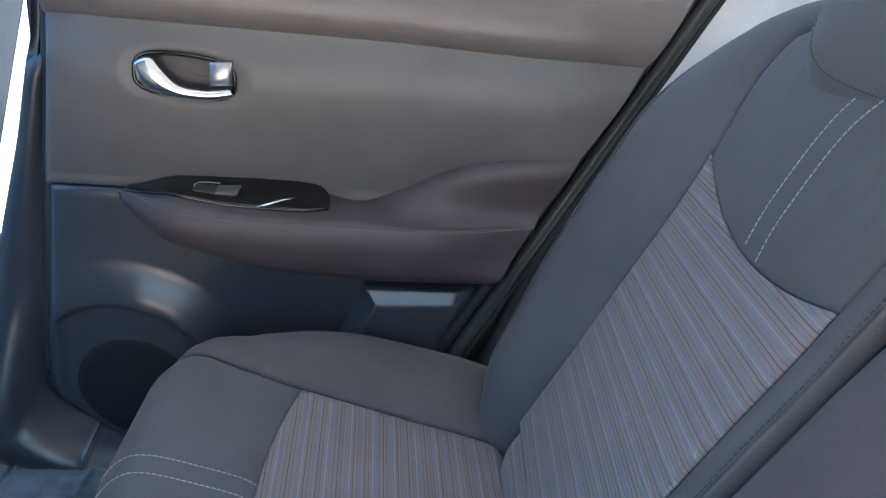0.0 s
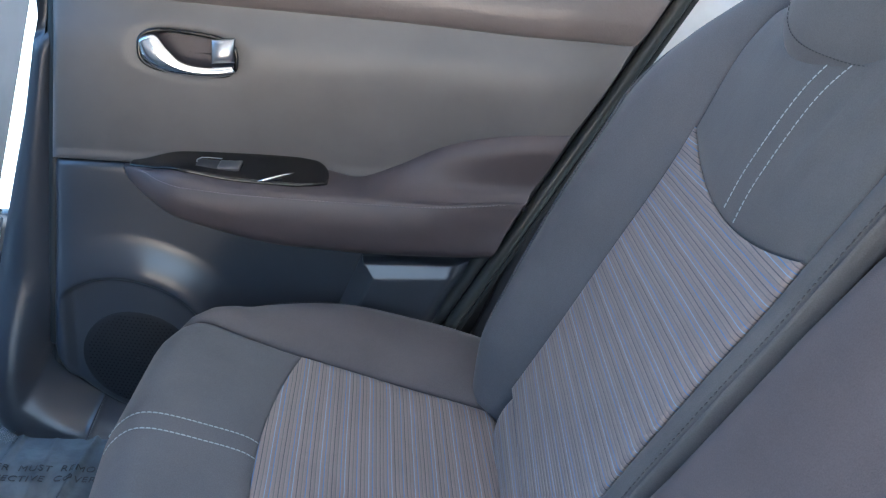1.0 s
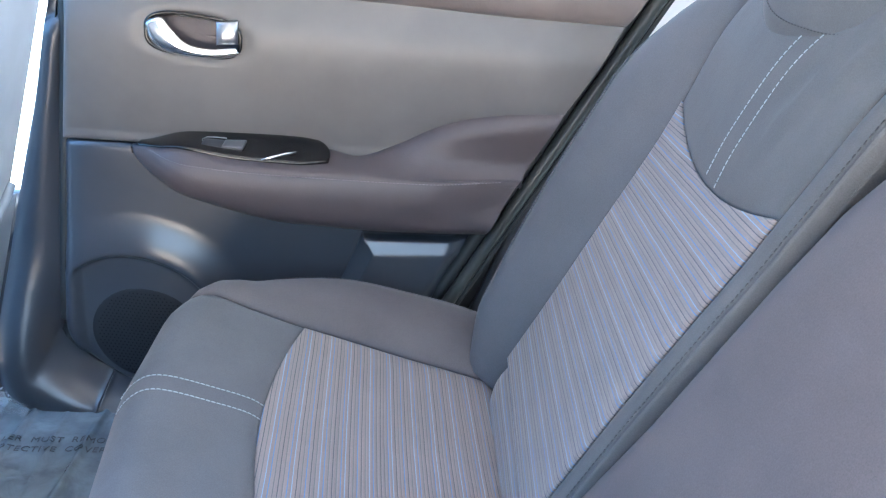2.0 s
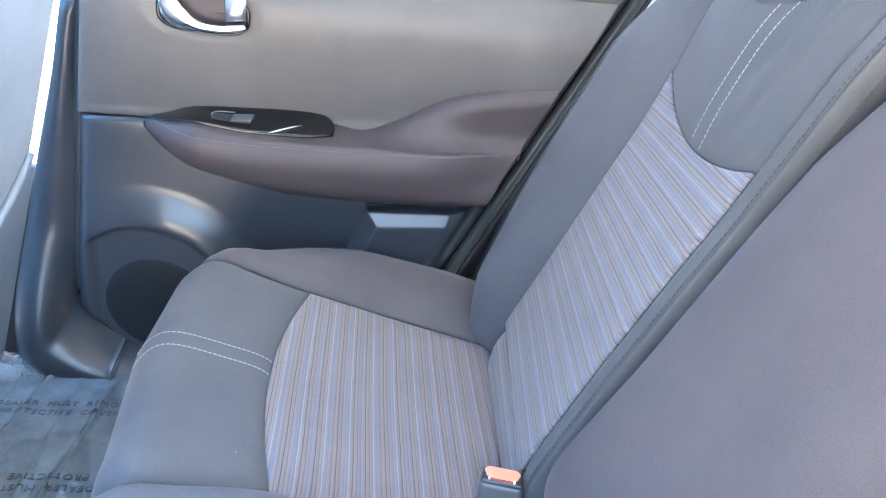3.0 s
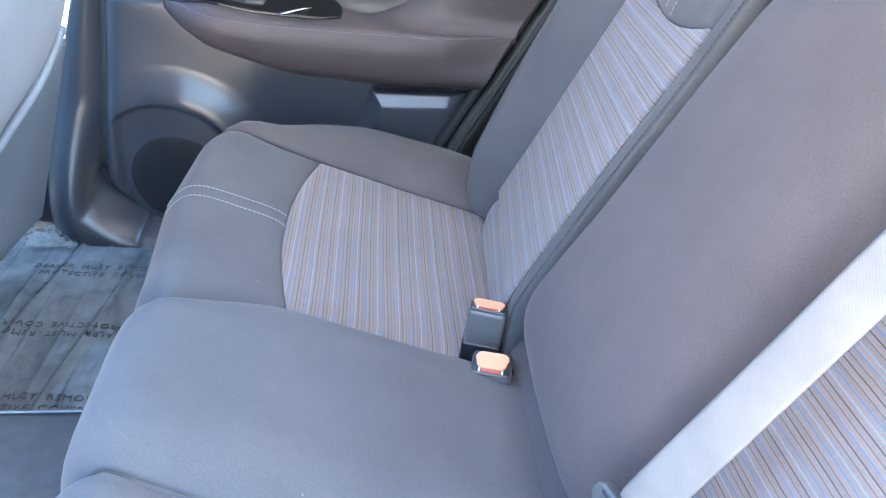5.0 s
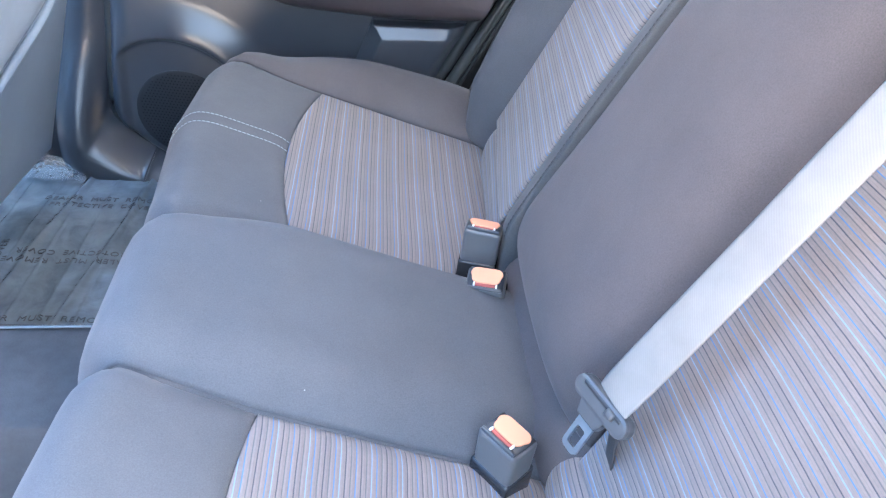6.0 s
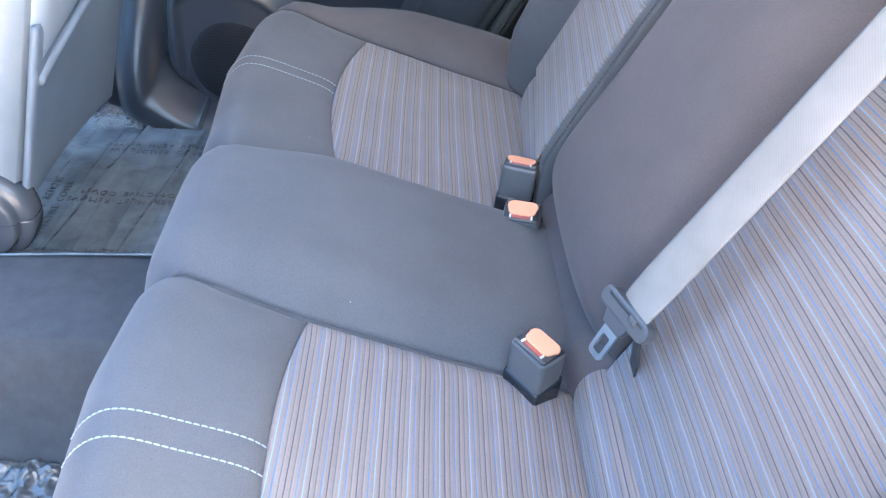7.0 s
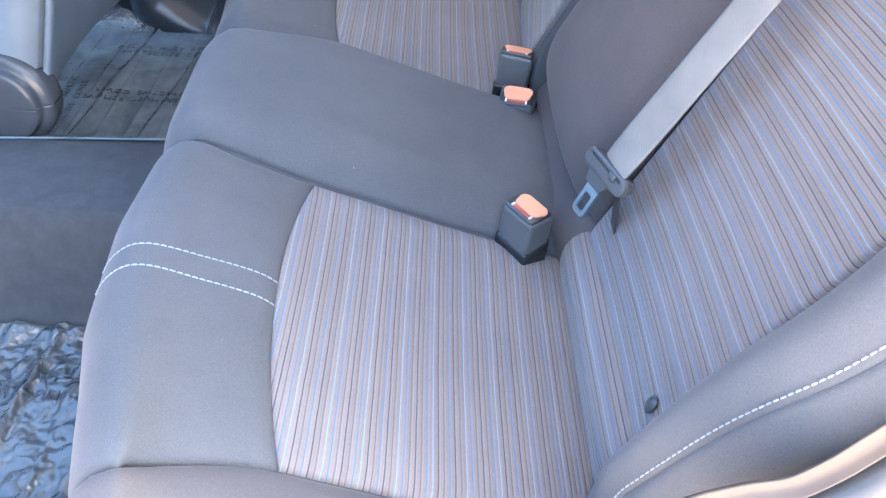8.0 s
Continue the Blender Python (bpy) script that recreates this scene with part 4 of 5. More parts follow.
switch_patch("switch_well", 0.335, 0.55, 0.42, 0.74, 0.0008, TRIM_DARK)
switch_patch("window_switch", 0.445, 0.55, 0.47, 0.73, 0.0035, PLASTIC_GREY, "grey window switch", 0.002)
tube("well_rim", [bezel(u, v) + np.array([0, -0.0005, 0.0015]) for u, v in ((0.445, 0.39), (0.39, 0.39), (0.35, 0.42), (0.335, 0.52), (0.34, 0.6))], 0.0007, STEEL, bezel_ob, "thin bright rim", sides=6)
# A thin chrome bar stands in for the glint on the glossy edge.
tube("bezel_glint", [bezel(u, v) + np.array([0, -0.001, 0.0012]) for u, v in ((0.665, 1.0), (0.715, 0.86), (0.77, 0.72), (0.815, 0.62))], [0.0010, 0.0022, 0.0020, 0.0007], CHROME, bezel_ob, "chrome bar in place of a glint on the bezel edge", sides=8)

# map pocket: a bevelled step at the rear of the lower panel
def pocket_step(u, v):
    if v < 0.22:
        k = v / 0.22
        y = 0.722 - 0.026 * min(1, k / 0.15) - 0.008 * max(0, k - 0.15) / 0.85
        a = np.array([-0.081 + 0.017 * k, y, 0.303 - 0.025 * k])
        b = np.array([0.0, y, 0.306 - 0.021 * k])
    else:
        k = (v - 0.22) / 0.78
        a = np.array([-0.064 - 0.075 * k, 0.688 + 0.012 * k, 0.278 - 0.185 * k])
        b = np.array([0.0, 0.688 + 0.012 * k, 0.285 - 0.19 * k])
    b[0] = door_rear(b[2]) + 0.012
    p = a + (b - a) * u
    p[1] += 0.02 * smooth(0.80, 1.0, u) * (1 - smooth(0.3, 0.8, v))
    return p


patch("map_pocket", pocket_step, 30, 50, DOOR_DARK, door, "bevelled dark plastic map pocket", thick=0.006, dip=0.001, wide=0.002, seams=(0, 0, 0, 0), flip=True)


def pocket_side(u, v):
    p = pocket_step(0, 0.22 + 0.78 * v)
    q = np.array([p[0] - 0.022, 0.728, p[2] + 0.010 * (1 - v)])
    if v < 0.05:
        q = np.array([-0.081, 0.722, 0.303])
    return q + (p - q) * u


patch("pocket_side", pocket_side, 8, 30, DOOR_DARK, door, thick=0.004, dip=0, seams=(0, 0, 0, 0), flip=True)

# inside handle: oval cup, dark liner and chrome lever
def oval(cx, cz, rx, rz, k, g, skew=0.0):
    c, s = math.cos(g), math.sin(g)
    x = rx * math.copysign(abs(c) ** k, c)
    z = rz * math.copysign(abs(s) ** k, s)
    return cx + x, cz + z + skew * x


def ring_solid(name, inner, outer, depth_in, depth_out, material, parent, label="", n=64):
    """A ring between two ovals that stands off the trim by the given depths."""
    verts, faces = [], []
    rows = ((outer, 0.0), (outer, depth_out), (inner, depth_in), (inner, -0.012))
    for (rx, rz, k), d in rows:
        for i in range(n):
            x, z = oval(HX, HZ, rx, rz, k, 2 * math.pi * i / n, -0.06)
            verts.append((x, door_y(x, z) + 0.0025 - d, z))
    for r in range(3):
        for i in range(n):
            j = (i + 1) % n
            faces.append((r * n + i, r * n + j, (r + 1) * n + j, (r + 1) * n + i))
    return raw(name, verts, faces, material, parent, label)


ring_solid("handle_bezel", (0.057, 0.0235, 0.62), (0.0615, 0.0275, 0.62), 0.003, 0.0045, PIANO, door, "black oval bezel")


def cup(u, v):
    g = 2 * math.pi * u
    x, z = oval(HX, HZ, 0.058 * v, 0.0245 * v, 0.62, g, -0.06)
    return np.array([x, door_skin(x, z) - 0.0015, z])


patch("handle_cup", cup, 48, 16, LEATHER, door, "dark brown handle cup", thick=0.003, dip=0, seams=(0, 0, 0, 0), flip=True)


def lever(u, v):
    """A chrome crescent: broad at the front end, sweeping along the lower lip."""
    lower = cr([(-0.3705, 0.588), (-0.365, 0.568), (-0.345, 0.5545), (-0.3155, 0.5505), (-0.278, 0.5505), (-0.252, 0.557)], u)
    upper = cr([(-0.367, 0.5965), (-0.350, 0.6005), (-0.336, 0.586), (-0.318, 0.570), (-0.290, 0.5655), (-0.257, 0.5685)], u)
    x, z = lower + (upper - lower) * v
    bulge = 0.010 * math.sin(math.pi * v) ** 0.6 * (0.7 + 0.3 * math.sin(math.pi * u))
    return np.array([x, door_y(x, z) - 0.004 - bulge, z])


patch("lever", lever, 50, 14, CHROME, door, "bright chrome pull lever", thick=0.003, dip=0.001, wide=0.002)


def lock_tab(u, v):
    x = -0.283 + 0.029 * u
    z = 0.568 + 0.031 * v + 0.003 * u
    return np.array([x, door_y(x, z) - 0.004 - 0.006 * math.sin(math.pi * v) ** 0.5 * math.sin(math.pi * u) ** 0.4, z])


patch("lock_tab", lock_tab, 12, 16, STEEL, door, "satin chrome lock tab", thick=0.003, dip=0.001, wide=0.002)

# loudspeaker: rim and perforated grille in the pod
SX, SZ = -0.405, 0.112



def disc(r0, r1, lift0, lift1, u, v):
    g = 2 * math.pi * u
    r = r0 + (r1 - r0) * v
    x, z = SX + r * math.cos(g) * 1.05, SZ + r * math.sin(g)
    return np.array([x, door_y(x, z) - (lift0 + (lift1 - lift0) * v), z])


patch("grille_disc", lambda u, v: disc(0.080, 0.001, 0.0005, 0.0028, u, v), 72, 12, GRILLE_CLOTH, door, "black perforated loudspeaker grille", thick=0.003, dip=0.001, wide=0.002, seams=(0, 0, 1, 0))
GRILLE = mat_grain("grille_black", (0.016, 0.017, 0.019), 0.8, 900, 0.1, 0.1)
verts, faces = [], []
for i in range(-13, 14):
    for j in range(-13, 14):
        px, pz = (i + 0.5 * (j % 2)) * 0.0062, j * 0.0054
        if math.hypot(px, pz) < 0.074:
            b = len(verts)
            for k in range(6):
                verts.append((SX + px + 0.0014 * math.cos(k * math.pi / 3), door_y(SX + px, SZ + pz) - 0.0037, SZ + pz + 0.0014 * math.sin(k * math.pi / 3)))
            verts.append((SX + px, door_y(SX + px, SZ + pz) - 0.0029, SZ + pz))
            for k in range(6):
                faces.append((b + k, b + (k + 1) % 6, b + 6))
raw("grille_holes", verts, faces, GRILLE, door)["kind"] = "stuff"

# window over the door
raw("window_pane", [(-0.47, 0.752, 0.70), (0.45, 0.752, 0.70), (0.61, 0.750, 1.20), (-0.47, 0.750, 1.20)], [(0, 1, 2, 3)], PRIVACY, door, "dark tinted side window", smooth=False)

# ---- body round the door ----
seal = empty("door_seal", "black rubber door seal along the slanted door edge", "door seal", kind="structure")
SEAL_PTS = [(door_rear(z) + 0.014, z) for z in (0.05, 0.15, 0.27, 0.40, 0.52, 0.64, 0.76, 0.90, 1.06)]
SEAL_RUN = [cr(SEAL_PTS, t) for t in np.linspace(0, 1, 60)]
tube("seal_bulb", [np.array([x + 0.006, 0.712, z]) for x, z in SEAL_RUN], 0.011, RUBBER, seal, "soft black rubber bulb")
tube("seal_lip", [np.array([x + 0.024, 0.705, z - 0.008]) for x, z in SEAL_RUN], 0.010, SEAL_GREY, seal, "dark green-grey trim lip")
tube("seal_edge", [np.array([x + 0.038, 0.709, z - 0.013]) for x, z in SEAL_RUN], 0.0045, RUBBER, seal, "thin black outer edge")
corner_x = lambda z: door_front(z) - 0.016 + 0.11 * (max(0.0, 0.13 - z) / 0.118) ** 2.2
front_line = [np.array([corner_x(z), 0.744, z - 0.012]) for z in np.linspace(1.0, 0.022, 60)]
front_line += [np.array([front_line[-1][0] + k, 0.744, 0.008 - 0.05 * k]) for k in (0.04, 0.1, 0.2, 0.3)]
tube("seal_front", front_line, 0.009, RUBBER, seal)


def quarter(u, v):
    """The pale pillar trim behind the door seal."""
    t = 0.43 + 0.57 * v
    x0, z = cr(SEAL_PTS, t)
    x = x0 + 0.03 + 0.5 * u
    return np.array([x, 0.712 - 0.10 * u, z])


patch("pillar_trim", quarter, 20, 20, BODY_PALE, tagged(new("pillar_rear"), "pale grey plastic rear pillar trim", "pillar trim", kind="structure"), thick=0.02, dip=0, seams=(0, 0, 0, 0))


def arch(u, v):
    t = 0.46 * v
    x0, z = cr(SEAL_PTS, t)
    z = -0.05 + (z + 0.05) * min(1, 0.2 + v)
    return np.array([x0 + 0.03 + 0.45 * u, 0.708 - 0.03 * u, z])


patch("arch_trim", arch, 20, 20, TRIM_DARK, tagged(new("wheel_arch_far"), "black plastic wheel arch trim beside the bench", "wheel arch", kind="structure"), thick=0.02, dip=0, seams=(0, 0, 0, 0))


DOOR_EDGE = [(corner_x(z) - 0.010, z) for z in np.linspace(1.02, 0.16, 22)] + [(-0.541, 0.125), (-0.531, 0.095), (-0.512, 0.064), (-0.486, 0.040), (-0.45, 0.022), (-0.40, 0.012)] + [(x, 0.006) for x in (-0.32, -0.22, -0.10, 0.05)]
PILLAR_EDGE = [(-0.452 - 0.115 * max(0.0, 0.98 - z), z) for z in np.linspace(1.02, 0.60, 11)] + [(-0.516, 0.52), (-0.530, 0.46), (-0.546, 0.40), (-0.562, 0.34), (-0.578, 0.28), (-0.592, 0.22), (-0.604, 0.16), (-0.612, 0.11), (-0.614, 0.07), (-0.612, 0.03), (-0.606, 0.0)] + [(-0.59, -0.02), (-0.565, -0.024), (-0.535, -0.026), (-0.505, -0.027), (-0.46, -0.028), (-0.40, -0.03), (-0.32, -0.03), (-0.22, -0.03), (-0.10, -0.03), (0.05, -0.03)]


def foot(u, w):
    """The pillar's cover, which runs down and round the door's corner into the sill; w along it, u from the door outwards."""
    a, b = cr(DOOR_EDGE, w), cr(PILLAR_EDGE, w)
    x, z = a + (b - a) * u
    low = smooth(0.26, 0.03, z)
    y = 0.752 - 0.062 * low * smooth(-0.1, 0.65, u) - 0.010 * math.sin(math.pi * u) * (1 - 0.5 * low) + 0.014 * smooth(0.7, 1.0, u) * low
    return np.array([x, y, z])


JOINT = 0.826
pillar_mid = tagged(new("pillar_middle"), "black plastic middle pillar cover flaring into the sill", "pillar trim", kind="structure")
patch("pillar_cover", lambda u, v: foot(u, JOINT * v), 30, 150, PILLAR, pillar_mid, thick=0.012, dip=0.003, wide=0.003, seams=(0, 0, 0, 1), flip=True)
sill_far = tagged(new("sill_far"), "black plastic far door sill cover", "door sill", kind="structure")
slab("sill_backing", -0.60, 0.05, 0.772, 0.780, -0.06, 0.26, PILLAR, sill_far)
patch("sill_cover", lambda u, v: foot(u, JOINT + 0.001 + (0.999 - JOINT) * v), 24, 50, PILLAR, sill_far, thick=0.012, dip=0.003, wide=0.003, seams=(0, 0, 1, 0), flip=True)

# ---- floor ----
floor_ob = slab("floor", -1.7, 0.10, -0.66, 0.76, -0.09, -0.03, CARPET)
tagged(floor_ob, "dark grey carpeted car floor", "floor", kind="structure")


def tunnel(u, v):
    x = -1.6 + 1.28 * u
    pts = [(-0.120, -0.03), (-0.105, 0.0), (-0.078, 0.055), (-0.052, 0.103), (-0.043, 0.114), (-0.033, 0.118), (0.03, 0.120), (0.11, 0.114), (0.135, 0.10), (0.155, 0.03), (0.175, -0.03)]
    y, z = cr(pts, v)
    return np.array([x, y, z])


patch("floor_tunnel", tunnel, 30, 40, CARPET, tagged(new("centre_tunnel"), "grey carpet floor tunnel between the footwells", "floor tunnel", kind="structure"), thick=0.02, dip=0, seams=(0, 0, 0, 0))


def mat_cover(name, x0, x1, y0, y1, label, seed, crumple, film):
    """A floor mat under crumpled clear film."""
    thing = empty(name, label, "floor mat", "footwell mats")

    def f(u, v):
        x, y = x0 + (x1 - x0) * u, y0 + (y1 - y0) * v
        z = -0.004 + 0.004 * noise.noise((x * 9 + seed, y * 9, 0)) + 0.0035 * abs(noise.noise((x * 26 + seed, y * 5, 3)))
        # long folds of the film
        for k, (c, w) in enumerate(((0.28, 0.006), (0.55, 0.005), (0.78, 0.006))):
            z += 0.005 * math.exp(-((u - c - 0.12 * (v - 0.5) + 0.01 * noise.noise((v * 4, k, seed))) * (x1 - x0) / w) ** 2)
        fold = (x + 0.006 * noise.noise((y * 7, seed, 5))) / 0.047
        z += 0.0035 * math.exp(-((fold - round(fold)) * 0.047 / 0.0022) ** 2) * (0.4 + 0.6 * abs(noise.noise((round(fold) * 3.1, y * 6, seed))))
        z += 0.0013 * abs(noise.noise((x * 55 + seed, y * 18, 4))) + 0.0009 * abs(noise.noise((x * 20, y * 75 + seed, 6)))
        z += crumple * (abs(noise.noise((x * 30, y * 30, seed))) + 0.6 * abs(noise.noise((x * 60, y * 45, seed + 2))) - 0.3)
        z += 0.02 * smooth(0.06, 0.0, v) + 0.003 * smooth(0.95, 1.0, v)
        return np.array([x, y, z])

    patch("film", f, 200, 190, film, thing, "crumpled clear plastic film", thick=0.004, dip=0, seams=(0, 0, 0, 0))
    return thing, lambda x, y: f((x - x0) / (x1 - x0), (y - y0) / (y1 - y0))[2]


far_mat, far_film = mat_cover("floor_mat", -0.70, -0.30, 0.165, 0.705, "dark floor mat under printed protective film in the far footwell", 1.0, 0.0, FILM)
near_mat, near_film = mat_cover("floor_mat", -0.72, -0.30, -0.64, -0.11, "dark floor mat under crumpled protective film in the near footwell", 7.0, 0.007, FILM_CRUMPLED)


tube("mat_lip", [(x, 0.119 + 0.18 * (x + 0.38) * 0.5 + 0.003 * math.sin(x * 9), 0.117) for x in np.linspace(-0.85, -0.34, 30)], 0.0024, FILM, far_mat, "folded film edge", flat=0.6)
corner = []
for i in range(25):
    for j in range(13):
        u, v = i / 24, j / 12
        tent = min(u / 0.38, (1 - u) / 0.62)
        w = 0.006 * noise.noise((u * 7, v * 5, 2.0))
        corner.append((-0.672 + 0.105 * u - 0.012 * v + w, 0.652 + 0.040 * v + w, 0.006 + 0.036 * v * tent ** 1.2 + 0.009 * abs(noise.noise((u * 11, v * 6, 9.0)))))
raw("film_corner", corner, [(i * 13 + j, (i + 1) * 13 + j, (i + 1) * 13 + j + 1, i * 13 + j + 1) for i in range(24) for j in range(12)], FOIL, far_mat, "loose clear film corner standing up", smooth=False)


def print_line(text, x, y, height, turn, size, parent):
    cu = bpy.data.curves.new("print", "FONT")
    cu.body, cu.size, cu.align_x, cu.align_y, cu.extrude = text, size, "CENTER", "CENTER", 0.0003
    cu.space_character = 1.12
    tmp = bpy.data.objects.new("print", cu)
    scene.collection.objects.link(tmp)
    bpy.context.view_layer.update()
    me = bpy.data.meshes.new_from_object(tmp.evaluated_get(bpy.context.evaluated_depsgraph_get()))
    bpy.data.objects.remove(tmp)
    me.materials.clear()
    me.materials.append(INK)
    ob = new("printed_line", me)
    ob.parent = parent
    ob.matrix_basis = pose(x, y, 0, 0, 0, turn)
    for v in me.vertices:
        p = ob.matrix_basis @ v.co
        v.co.z += 0.0030 + height(p.x, p.y)
    ob["label"] = "black printed warning"
    return ob


for x, y, turn in ((-0.520, 0.594, 0), (-0.520, 0.428, 180), (-0.640, 0.38, 90), (-0.520, 0.262, 0)):
    c, s = math.cos(radians(turn)), math.sin(radians(turn))
    print_line("DEALER  MUST  REMOVE", x - s * 0.011, y + c * 0.011, far_film, turn, 0.0165, far_mat)
    print_line("PROTECTIVE  COVER", x + s * 0.011, y - c * 0.011, far_film, turn, 0.0165, far_mat)
for x, y, turn in ((-0.46, -0.20, 180), (-0.46, -0.36, 0)):
    c, s = math.cos(radians(turn)), math.sin(radians(turn))
    print_line("DEALER  MUST  REMOVE", x - s * 0.011, y + c * 0.011, near_film, turn, 0.0185, near_mat)
    print_line("PROTECTIVE  COVER", x + s * 0.011, y - c * 0.011, near_film, turn, 0.0185, near_mat)

# ---- front seat seen from behind ----
front_seat = empty("front_seat", "grey front car seat seen from behind with a back pocket", "car seat")


def seat_rear(z, y):
    k = (y - 0.14) / 0.44
    return (-0.582 + 0.272 * z) * (1 - k) + (-0.6115 + 0.26 * z) * k - 0.010 * math.sin(math.pi * min(1, max(0, k)))


def seat_back(u, v):
    y = 0.137 + 0.448 * u
    zb = 0.155 - 0.055 * u
    z = zb + (0.85 - zb) * v
    return np.array([seat_rear(z, y), y, z])


patch("back_shell", seat_back, 40, 50, SEAT_SHELL, front_seat, "grey vinyl seat back", thick=0.06, dip=0.012, wide=0.02)
# A sheet over the shell's lower part, coloured as the less lit vinyl.
patch("shaded_lower_back", lambda u, v: seat_back(0.015 + 0.97 * u, 0.005 + (0.33 + 0.05 * u) * v) + np.array([0.004, 0, 0]), 40, 24, SEAT_SHADED, front_seat, "lower seat back in grey vinyl darkened for its weaker light", thick=0.006, dip=0.003, wide=0.006)


def pocket(u, v):
    y = 0.150 + 0.400 * u
    zl = 0.325 + 0.05 * u + 0.055 * max(0.0, 2 * u - 1) ** 4
    z = zl + (0.80 - zl) * v
    return np.array([seat_rear(z, y) + 0.006 + 0.006 * math.sin(math.pi * u), y, z])


patch("back_panel", pocket, 36, 30, SEAT_LIT, front_seat, "smooth padded grey back panel, painted paler for its stronger light", thick=0.016, dip=0.012, wide=0.012)
tube("panel_piping", [pocket(u, 0.0) + np.array([-0.004, 0, -0.004]) for u in np.linspace(0.02, 0.98, 40)], 0.006, SEAT_SHADED, front_seat)
HUB = [(0.060, 0.160), (0.064, 0.150), (0.064, 0.131), (0.061, 0.125), (0.053, 0.122), (0.0505, 0.119), (0.049, 0.113), (0.046, 0.110), (0.030, 0.109), (0.0, 0.1085)]


def hub(u, v):
    r, y = cr(HUB, u)
    a = 2 * math.pi * v
    return np.array([-0.589 + max(0.0, r) * math.cos(a), y, 0.156 + 0.97 * max(0.0, r) * math.sin(a)])


patch("recliner_cover", hub, 40, 64, RECLINER, front_seat, "round grey plastic recliner cover with a raised glossy rim", thick=0.002, dip=0, seams=(0, 0, 0, 0))
bm = box_bm(0.46, 0.42, 0.10, 0.03, 3, Matrix.Translation((-0.90, 0.36, 0.19)))
part("seat_base", bm, FABRIC, front_seat, "charcoal cloth seat base")
for y in (0.17, 0.55):
    bm = box_bm(0.45, 0.035, 0.06, 0.008, 2, Matrix.Translation((-0.97, y, 0.04)))
    part("seat_rail", bm, STEEL, front_seat, "metal seat rail")

# ---- shell of the car ----
# The roof lies out of view; its cloth is kept pale to bounce light.
roof = slab("ceiling", -0.58, 0.84, -0.735, 0.745, 1.15, 1.20, HEADLINER, bevel=0.02)
tagged(roof, "pale cloth headliner", "ceiling", kind="structure")
# Out of view; added to cut the high sky light on the near seat.
rail = slab("sky_block_rail", -0.58, 0.84, -0.735, -0.672, 1.055, 1.146, TRIM_DARK, bevel=0.02)
tagged(rail, "unseen dark rail added to block sky light over the open door", "roof rail", kind="structure")
rear_wall = slab("wall_rear", 1.20, 1.26, -0.70, 0.80, -0.05, 0.62, TRIM_DARK)
tagged(rear_wall, "dark luggage bay end trim", "trim", kind="structure")
bay = slab("luggage_floor", 0.30, 1.22, -0.66, 0.76, 0.05, 0.11, CARPET)
tagged(bay, "dark luggage bay carpet", "floor", kind="structure")
dash = slab("bulkhead_front", -1.75, -1.65, -0.70, 0.80, -0.10, 0.62, TRIM_DARK)
tagged(dash, "dark front bulkhead", "trim", kind="structure")
out_far = slab("wall_far", -0.52, 1.25, 0.775, 0.80, -0.12, 0.66, TRIM_DARK)
tagged(out_far, "outer door skin", "car body", kind="structure")
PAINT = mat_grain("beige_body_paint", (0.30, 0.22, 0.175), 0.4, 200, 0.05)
# The body's beige again, darkened for the shade the flange lies in.
PAINT_SHADED = mat_grain("shaded_beige_paint", (0.075, 0.055, 0.045), 0.5, 200, 0.05)
# Unseen plain wall in place of the near front door; stops light from there.
near_front = slab("wall_near", -1.70, -0.64, -0.775, -0.735, -0.12, 1.15, TRIM_DARK)
tagged(near_front, "unseen dark wall added on the near front side to block light", "car body", kind="structure")
near_sill = tagged(new("sill_near"), "beige painted near door sill below the open door", "door sill", kind="structure")
patch("sill_cover", lambda u, v: np.array([-1.0 + 1.25 * u, -0.64 - 0.10 * v, 0.01 - 0.05 * v ** 2]), 10, 8, PAINT, near_sill, thick=0.03, dip=0, seams=(0, 0, 0, 0), flip=True)


def near_quarter(u, v):
    x = 0.16 + 0.5 * u + 0.16 * v
    return np.array([x, -0.655 + 0.03 * u, 0.0 + 0.62 * v])


patch("pillar_trim", near_quarter, 16, 16, PAINT, tagged(new("pillar_near"), "beige painted body edge by the open door", "pillar trim", kind="structure"), thick=0.03, dip=0, seams=(0, 0, 0, 0))

flange = tagged(new("wheel_arch_near"), "beige painted body flange along the near wheel arch", "car body", kind="structure")
ARCH = [(0.045, 0.322), (0.080, 0.352), (0.106, 0.367), (0.128, 0.375), (0.145, 0.393), (0.159, 0.416), (0.182, 0.456), (0.217, 0.52), (0.277, 0.64)]


def arch_strip(off0, off1, y0, y1, u, v):
    x, z = cr(ARCH, u)
    c, d = cr(ARCH, max(0, u - 0.02)), cr(ARCH, min(1, u + 0.02))
    t = (d - c) / np.linalg.norm(d - c)
    o = off0 + (off1 - off0) * v
    return np.array([x + t[1] * o, y0 + (y1 - y0) * v, z - t[0] * o])


patch("flange", lambda u, v: arch_strip(-0.009, 0.000, -0.553, -0.560, u, v), 40, 8, PAINT_SHADED, flange, thick=0.004, dip=0.003, wide=0.004)
tube("rubber_edge", [arch_strip(0.011, 0.011, -0.566, -0.566, u, 0) for u in np.linspace(0, 1, 40)], 0.011, PLASTIC_GREY, flange, "dark rubber edge strip")
patch("arch_panel", lambda u, v: arch_strip(0.016, 0.10, -0.575, -0.60, u, v), 40, 8, TRIM_DARK, flange, "dark arch lining", thick=0.004, dip=0, seams=(0, 0, 0, 0))

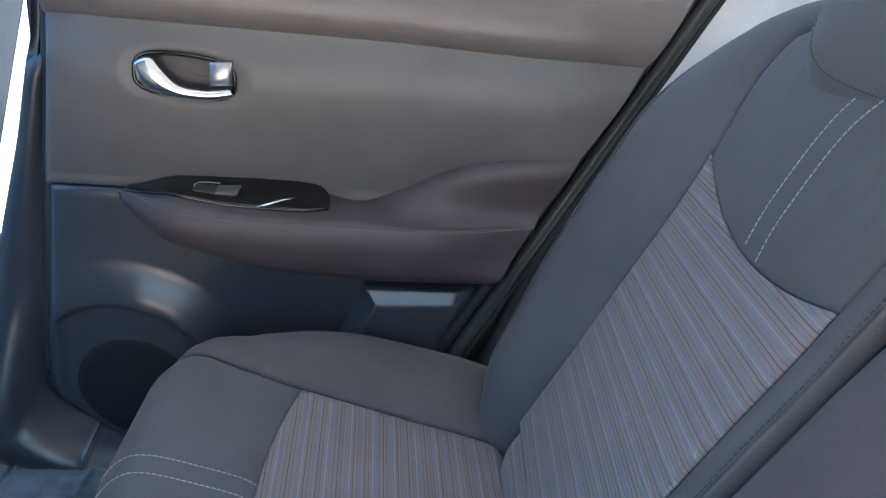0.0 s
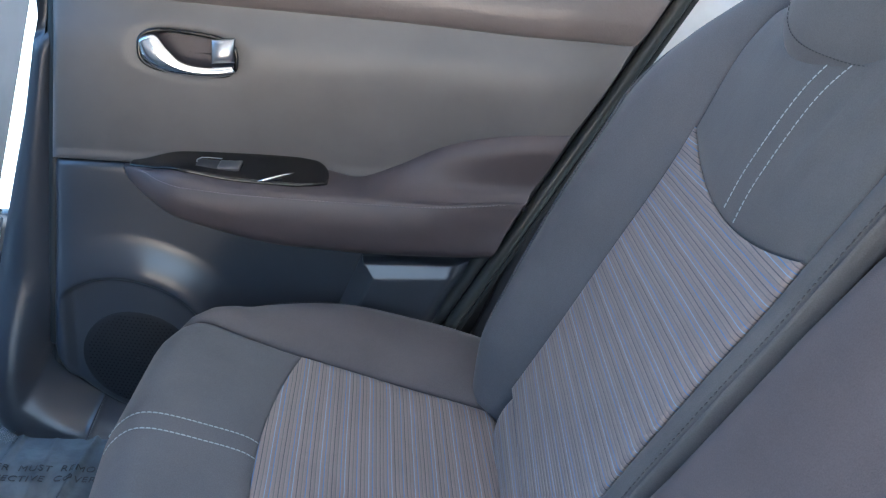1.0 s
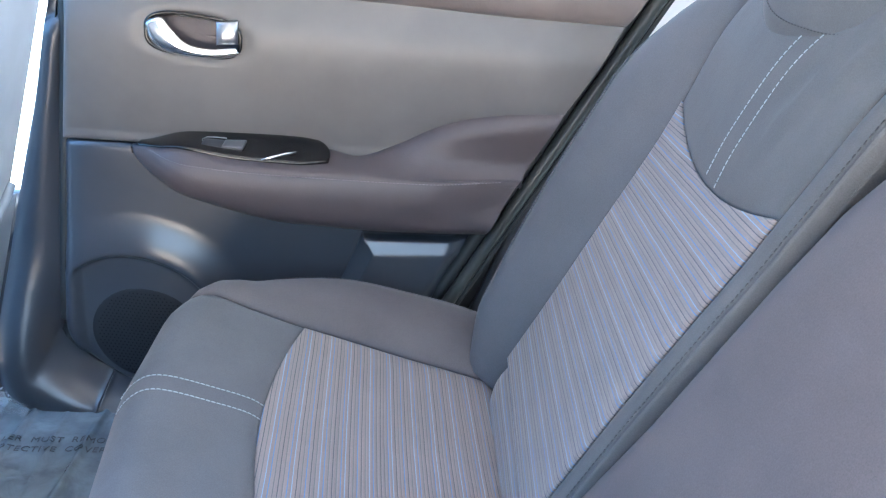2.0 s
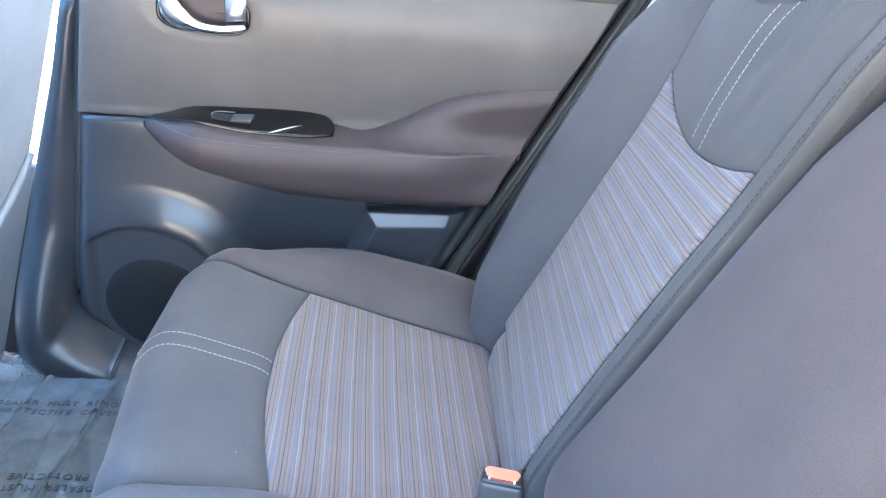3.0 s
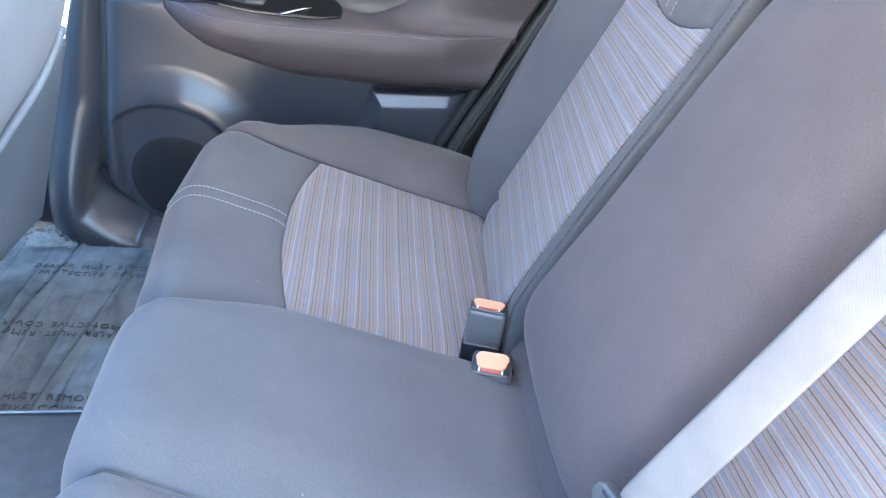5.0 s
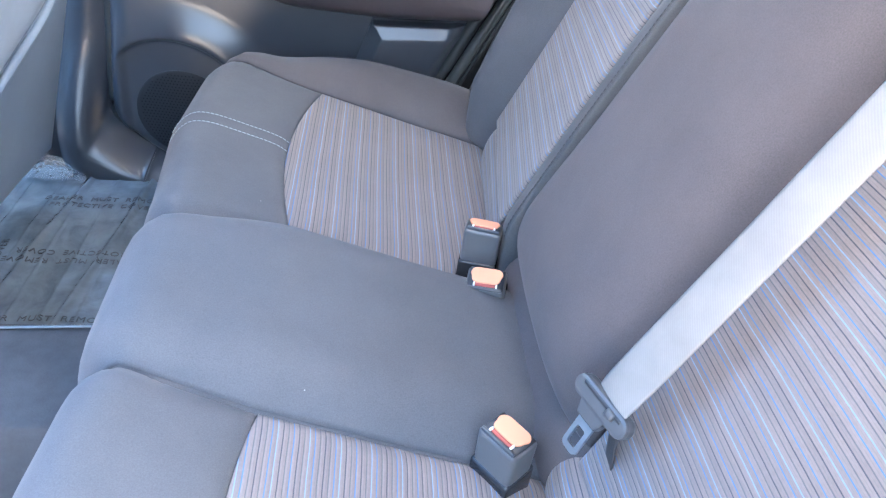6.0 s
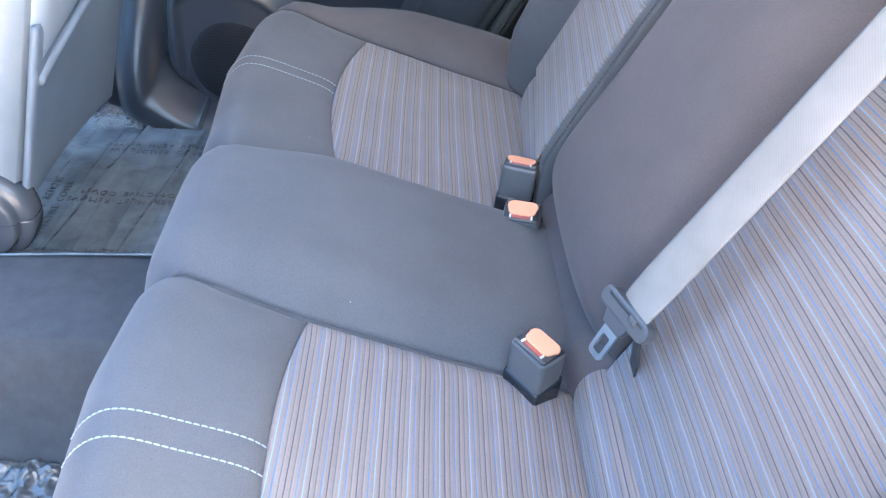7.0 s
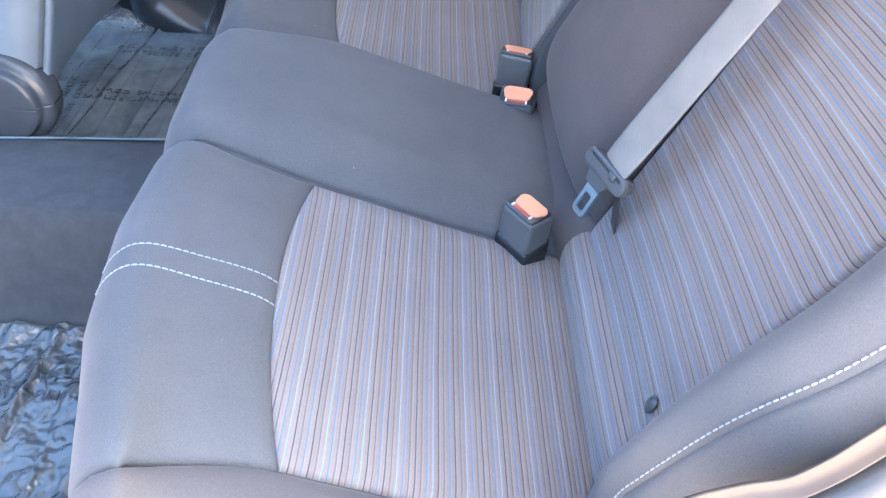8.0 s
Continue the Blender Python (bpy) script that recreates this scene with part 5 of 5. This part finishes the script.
# ---- outside ----
CONCRETE = mat_grain("sunlit_paving", (0.46, 0.37, 0.31), 0.85, 60, 0.4, 0.3, 0.15, 1.2)
verts = [(-300, -300, -0.32), (300, -300, -0.32), (300, 300, -0.32), (-300, 300, -0.32)]
ground = raw("ground", verts, [(0, 1, 2, 3)], CONCRETE, smooth=False)
tagged(ground, "pale sunlit paving outside the car", "ground", kind="structure")

front_door = tagged(new("door_2"), "dark lower trim of the far front door", "car door", kind="structure")
patch("lower_trim", lambda u, v: np.array([-1.6 + 1.10 * u, 0.778 - 0.008 * math.sin(math.pi * v), -0.05 + 0.36 * v]), 12, 10, TRIM_DARK, front_door, thick=0.03, dip=0, seams=(0, 0, 0, 0))

# Side panels out of view, added to shut direct sun off the seats.
for name, ya, yb, words in (("quarter_far", 0.735, 0.730, "unseen pale panel added behind the far rear window against the sun"), ("quarter_near", -0.655, -0.600, "unseen pale panel added behind the near door opening against the sun")):
    q = tagged(new(name), words, "pillar trim", kind="structure")
    patch("quarter_panel", lambda u, v: np.array([0.40 + 0.12 * v + (0.80 - 0.16 * v) * u, ya + (yb - ya) * v ** 1.2, 0.58 + 0.50 * v]), 10, 10, BODY_PALE, q, thick=0.03, dip=0, seams=(0, 0, 0, 0), flip=ya < 0)
    patch("lower_quarter", lambda u, v: np.array([0.36 + 0.84 * u, ya + (0.02 if ya > 0 else -0.0), -0.05 + 0.64 * v]), 6, 6, BODY_PALE, q, thick=0.03, dip=0, seams=(0, 0, 0, 0), flip=ya < 0)

# an unseen tailgate, added so that its dark glass dims the rear light
tailgate = tagged(new("tailgate"), "unseen closed tailgate, its dark glass added to dim light from behind", "tailgate", kind="structure")
raw("tailgate_glass", [(1.22, -0.66, 0.60), (1.22, 0.76, 0.60), (0.82, 0.76, 1.17), (0.82, -0.66, 1.17)], [(0, 1, 2, 3)], PRIVACY, tailgate, smooth=False)

# the tinted glass round the front seats; it colours the light from there blue
def thin_pane(name, corners, label):
    return raw("pane", corners, [(0, 1, 2, 3)], TINT, tagged(new(name), label, "car window", kind="structure"), smooth=False)


# This windscreen is never in view; it is here for its blue light.
thin_pane("windscreen", [(-0.57, -0.74, 1.17), (-1.70, -0.74, 0.61), (-1.70, 0.79, 0.61), (-0.57, 0.79, 1.17)], "unseen windscreen pane added to tint the front light blue")
thin_pane("window_front", [(-0.50, 0.785, 0.31), (-1.70, 0.785, 0.31), (-1.70, 0.785, 0.66), (-0.55, 0.785, 1.20)], "blue-tinted window of the far front door")
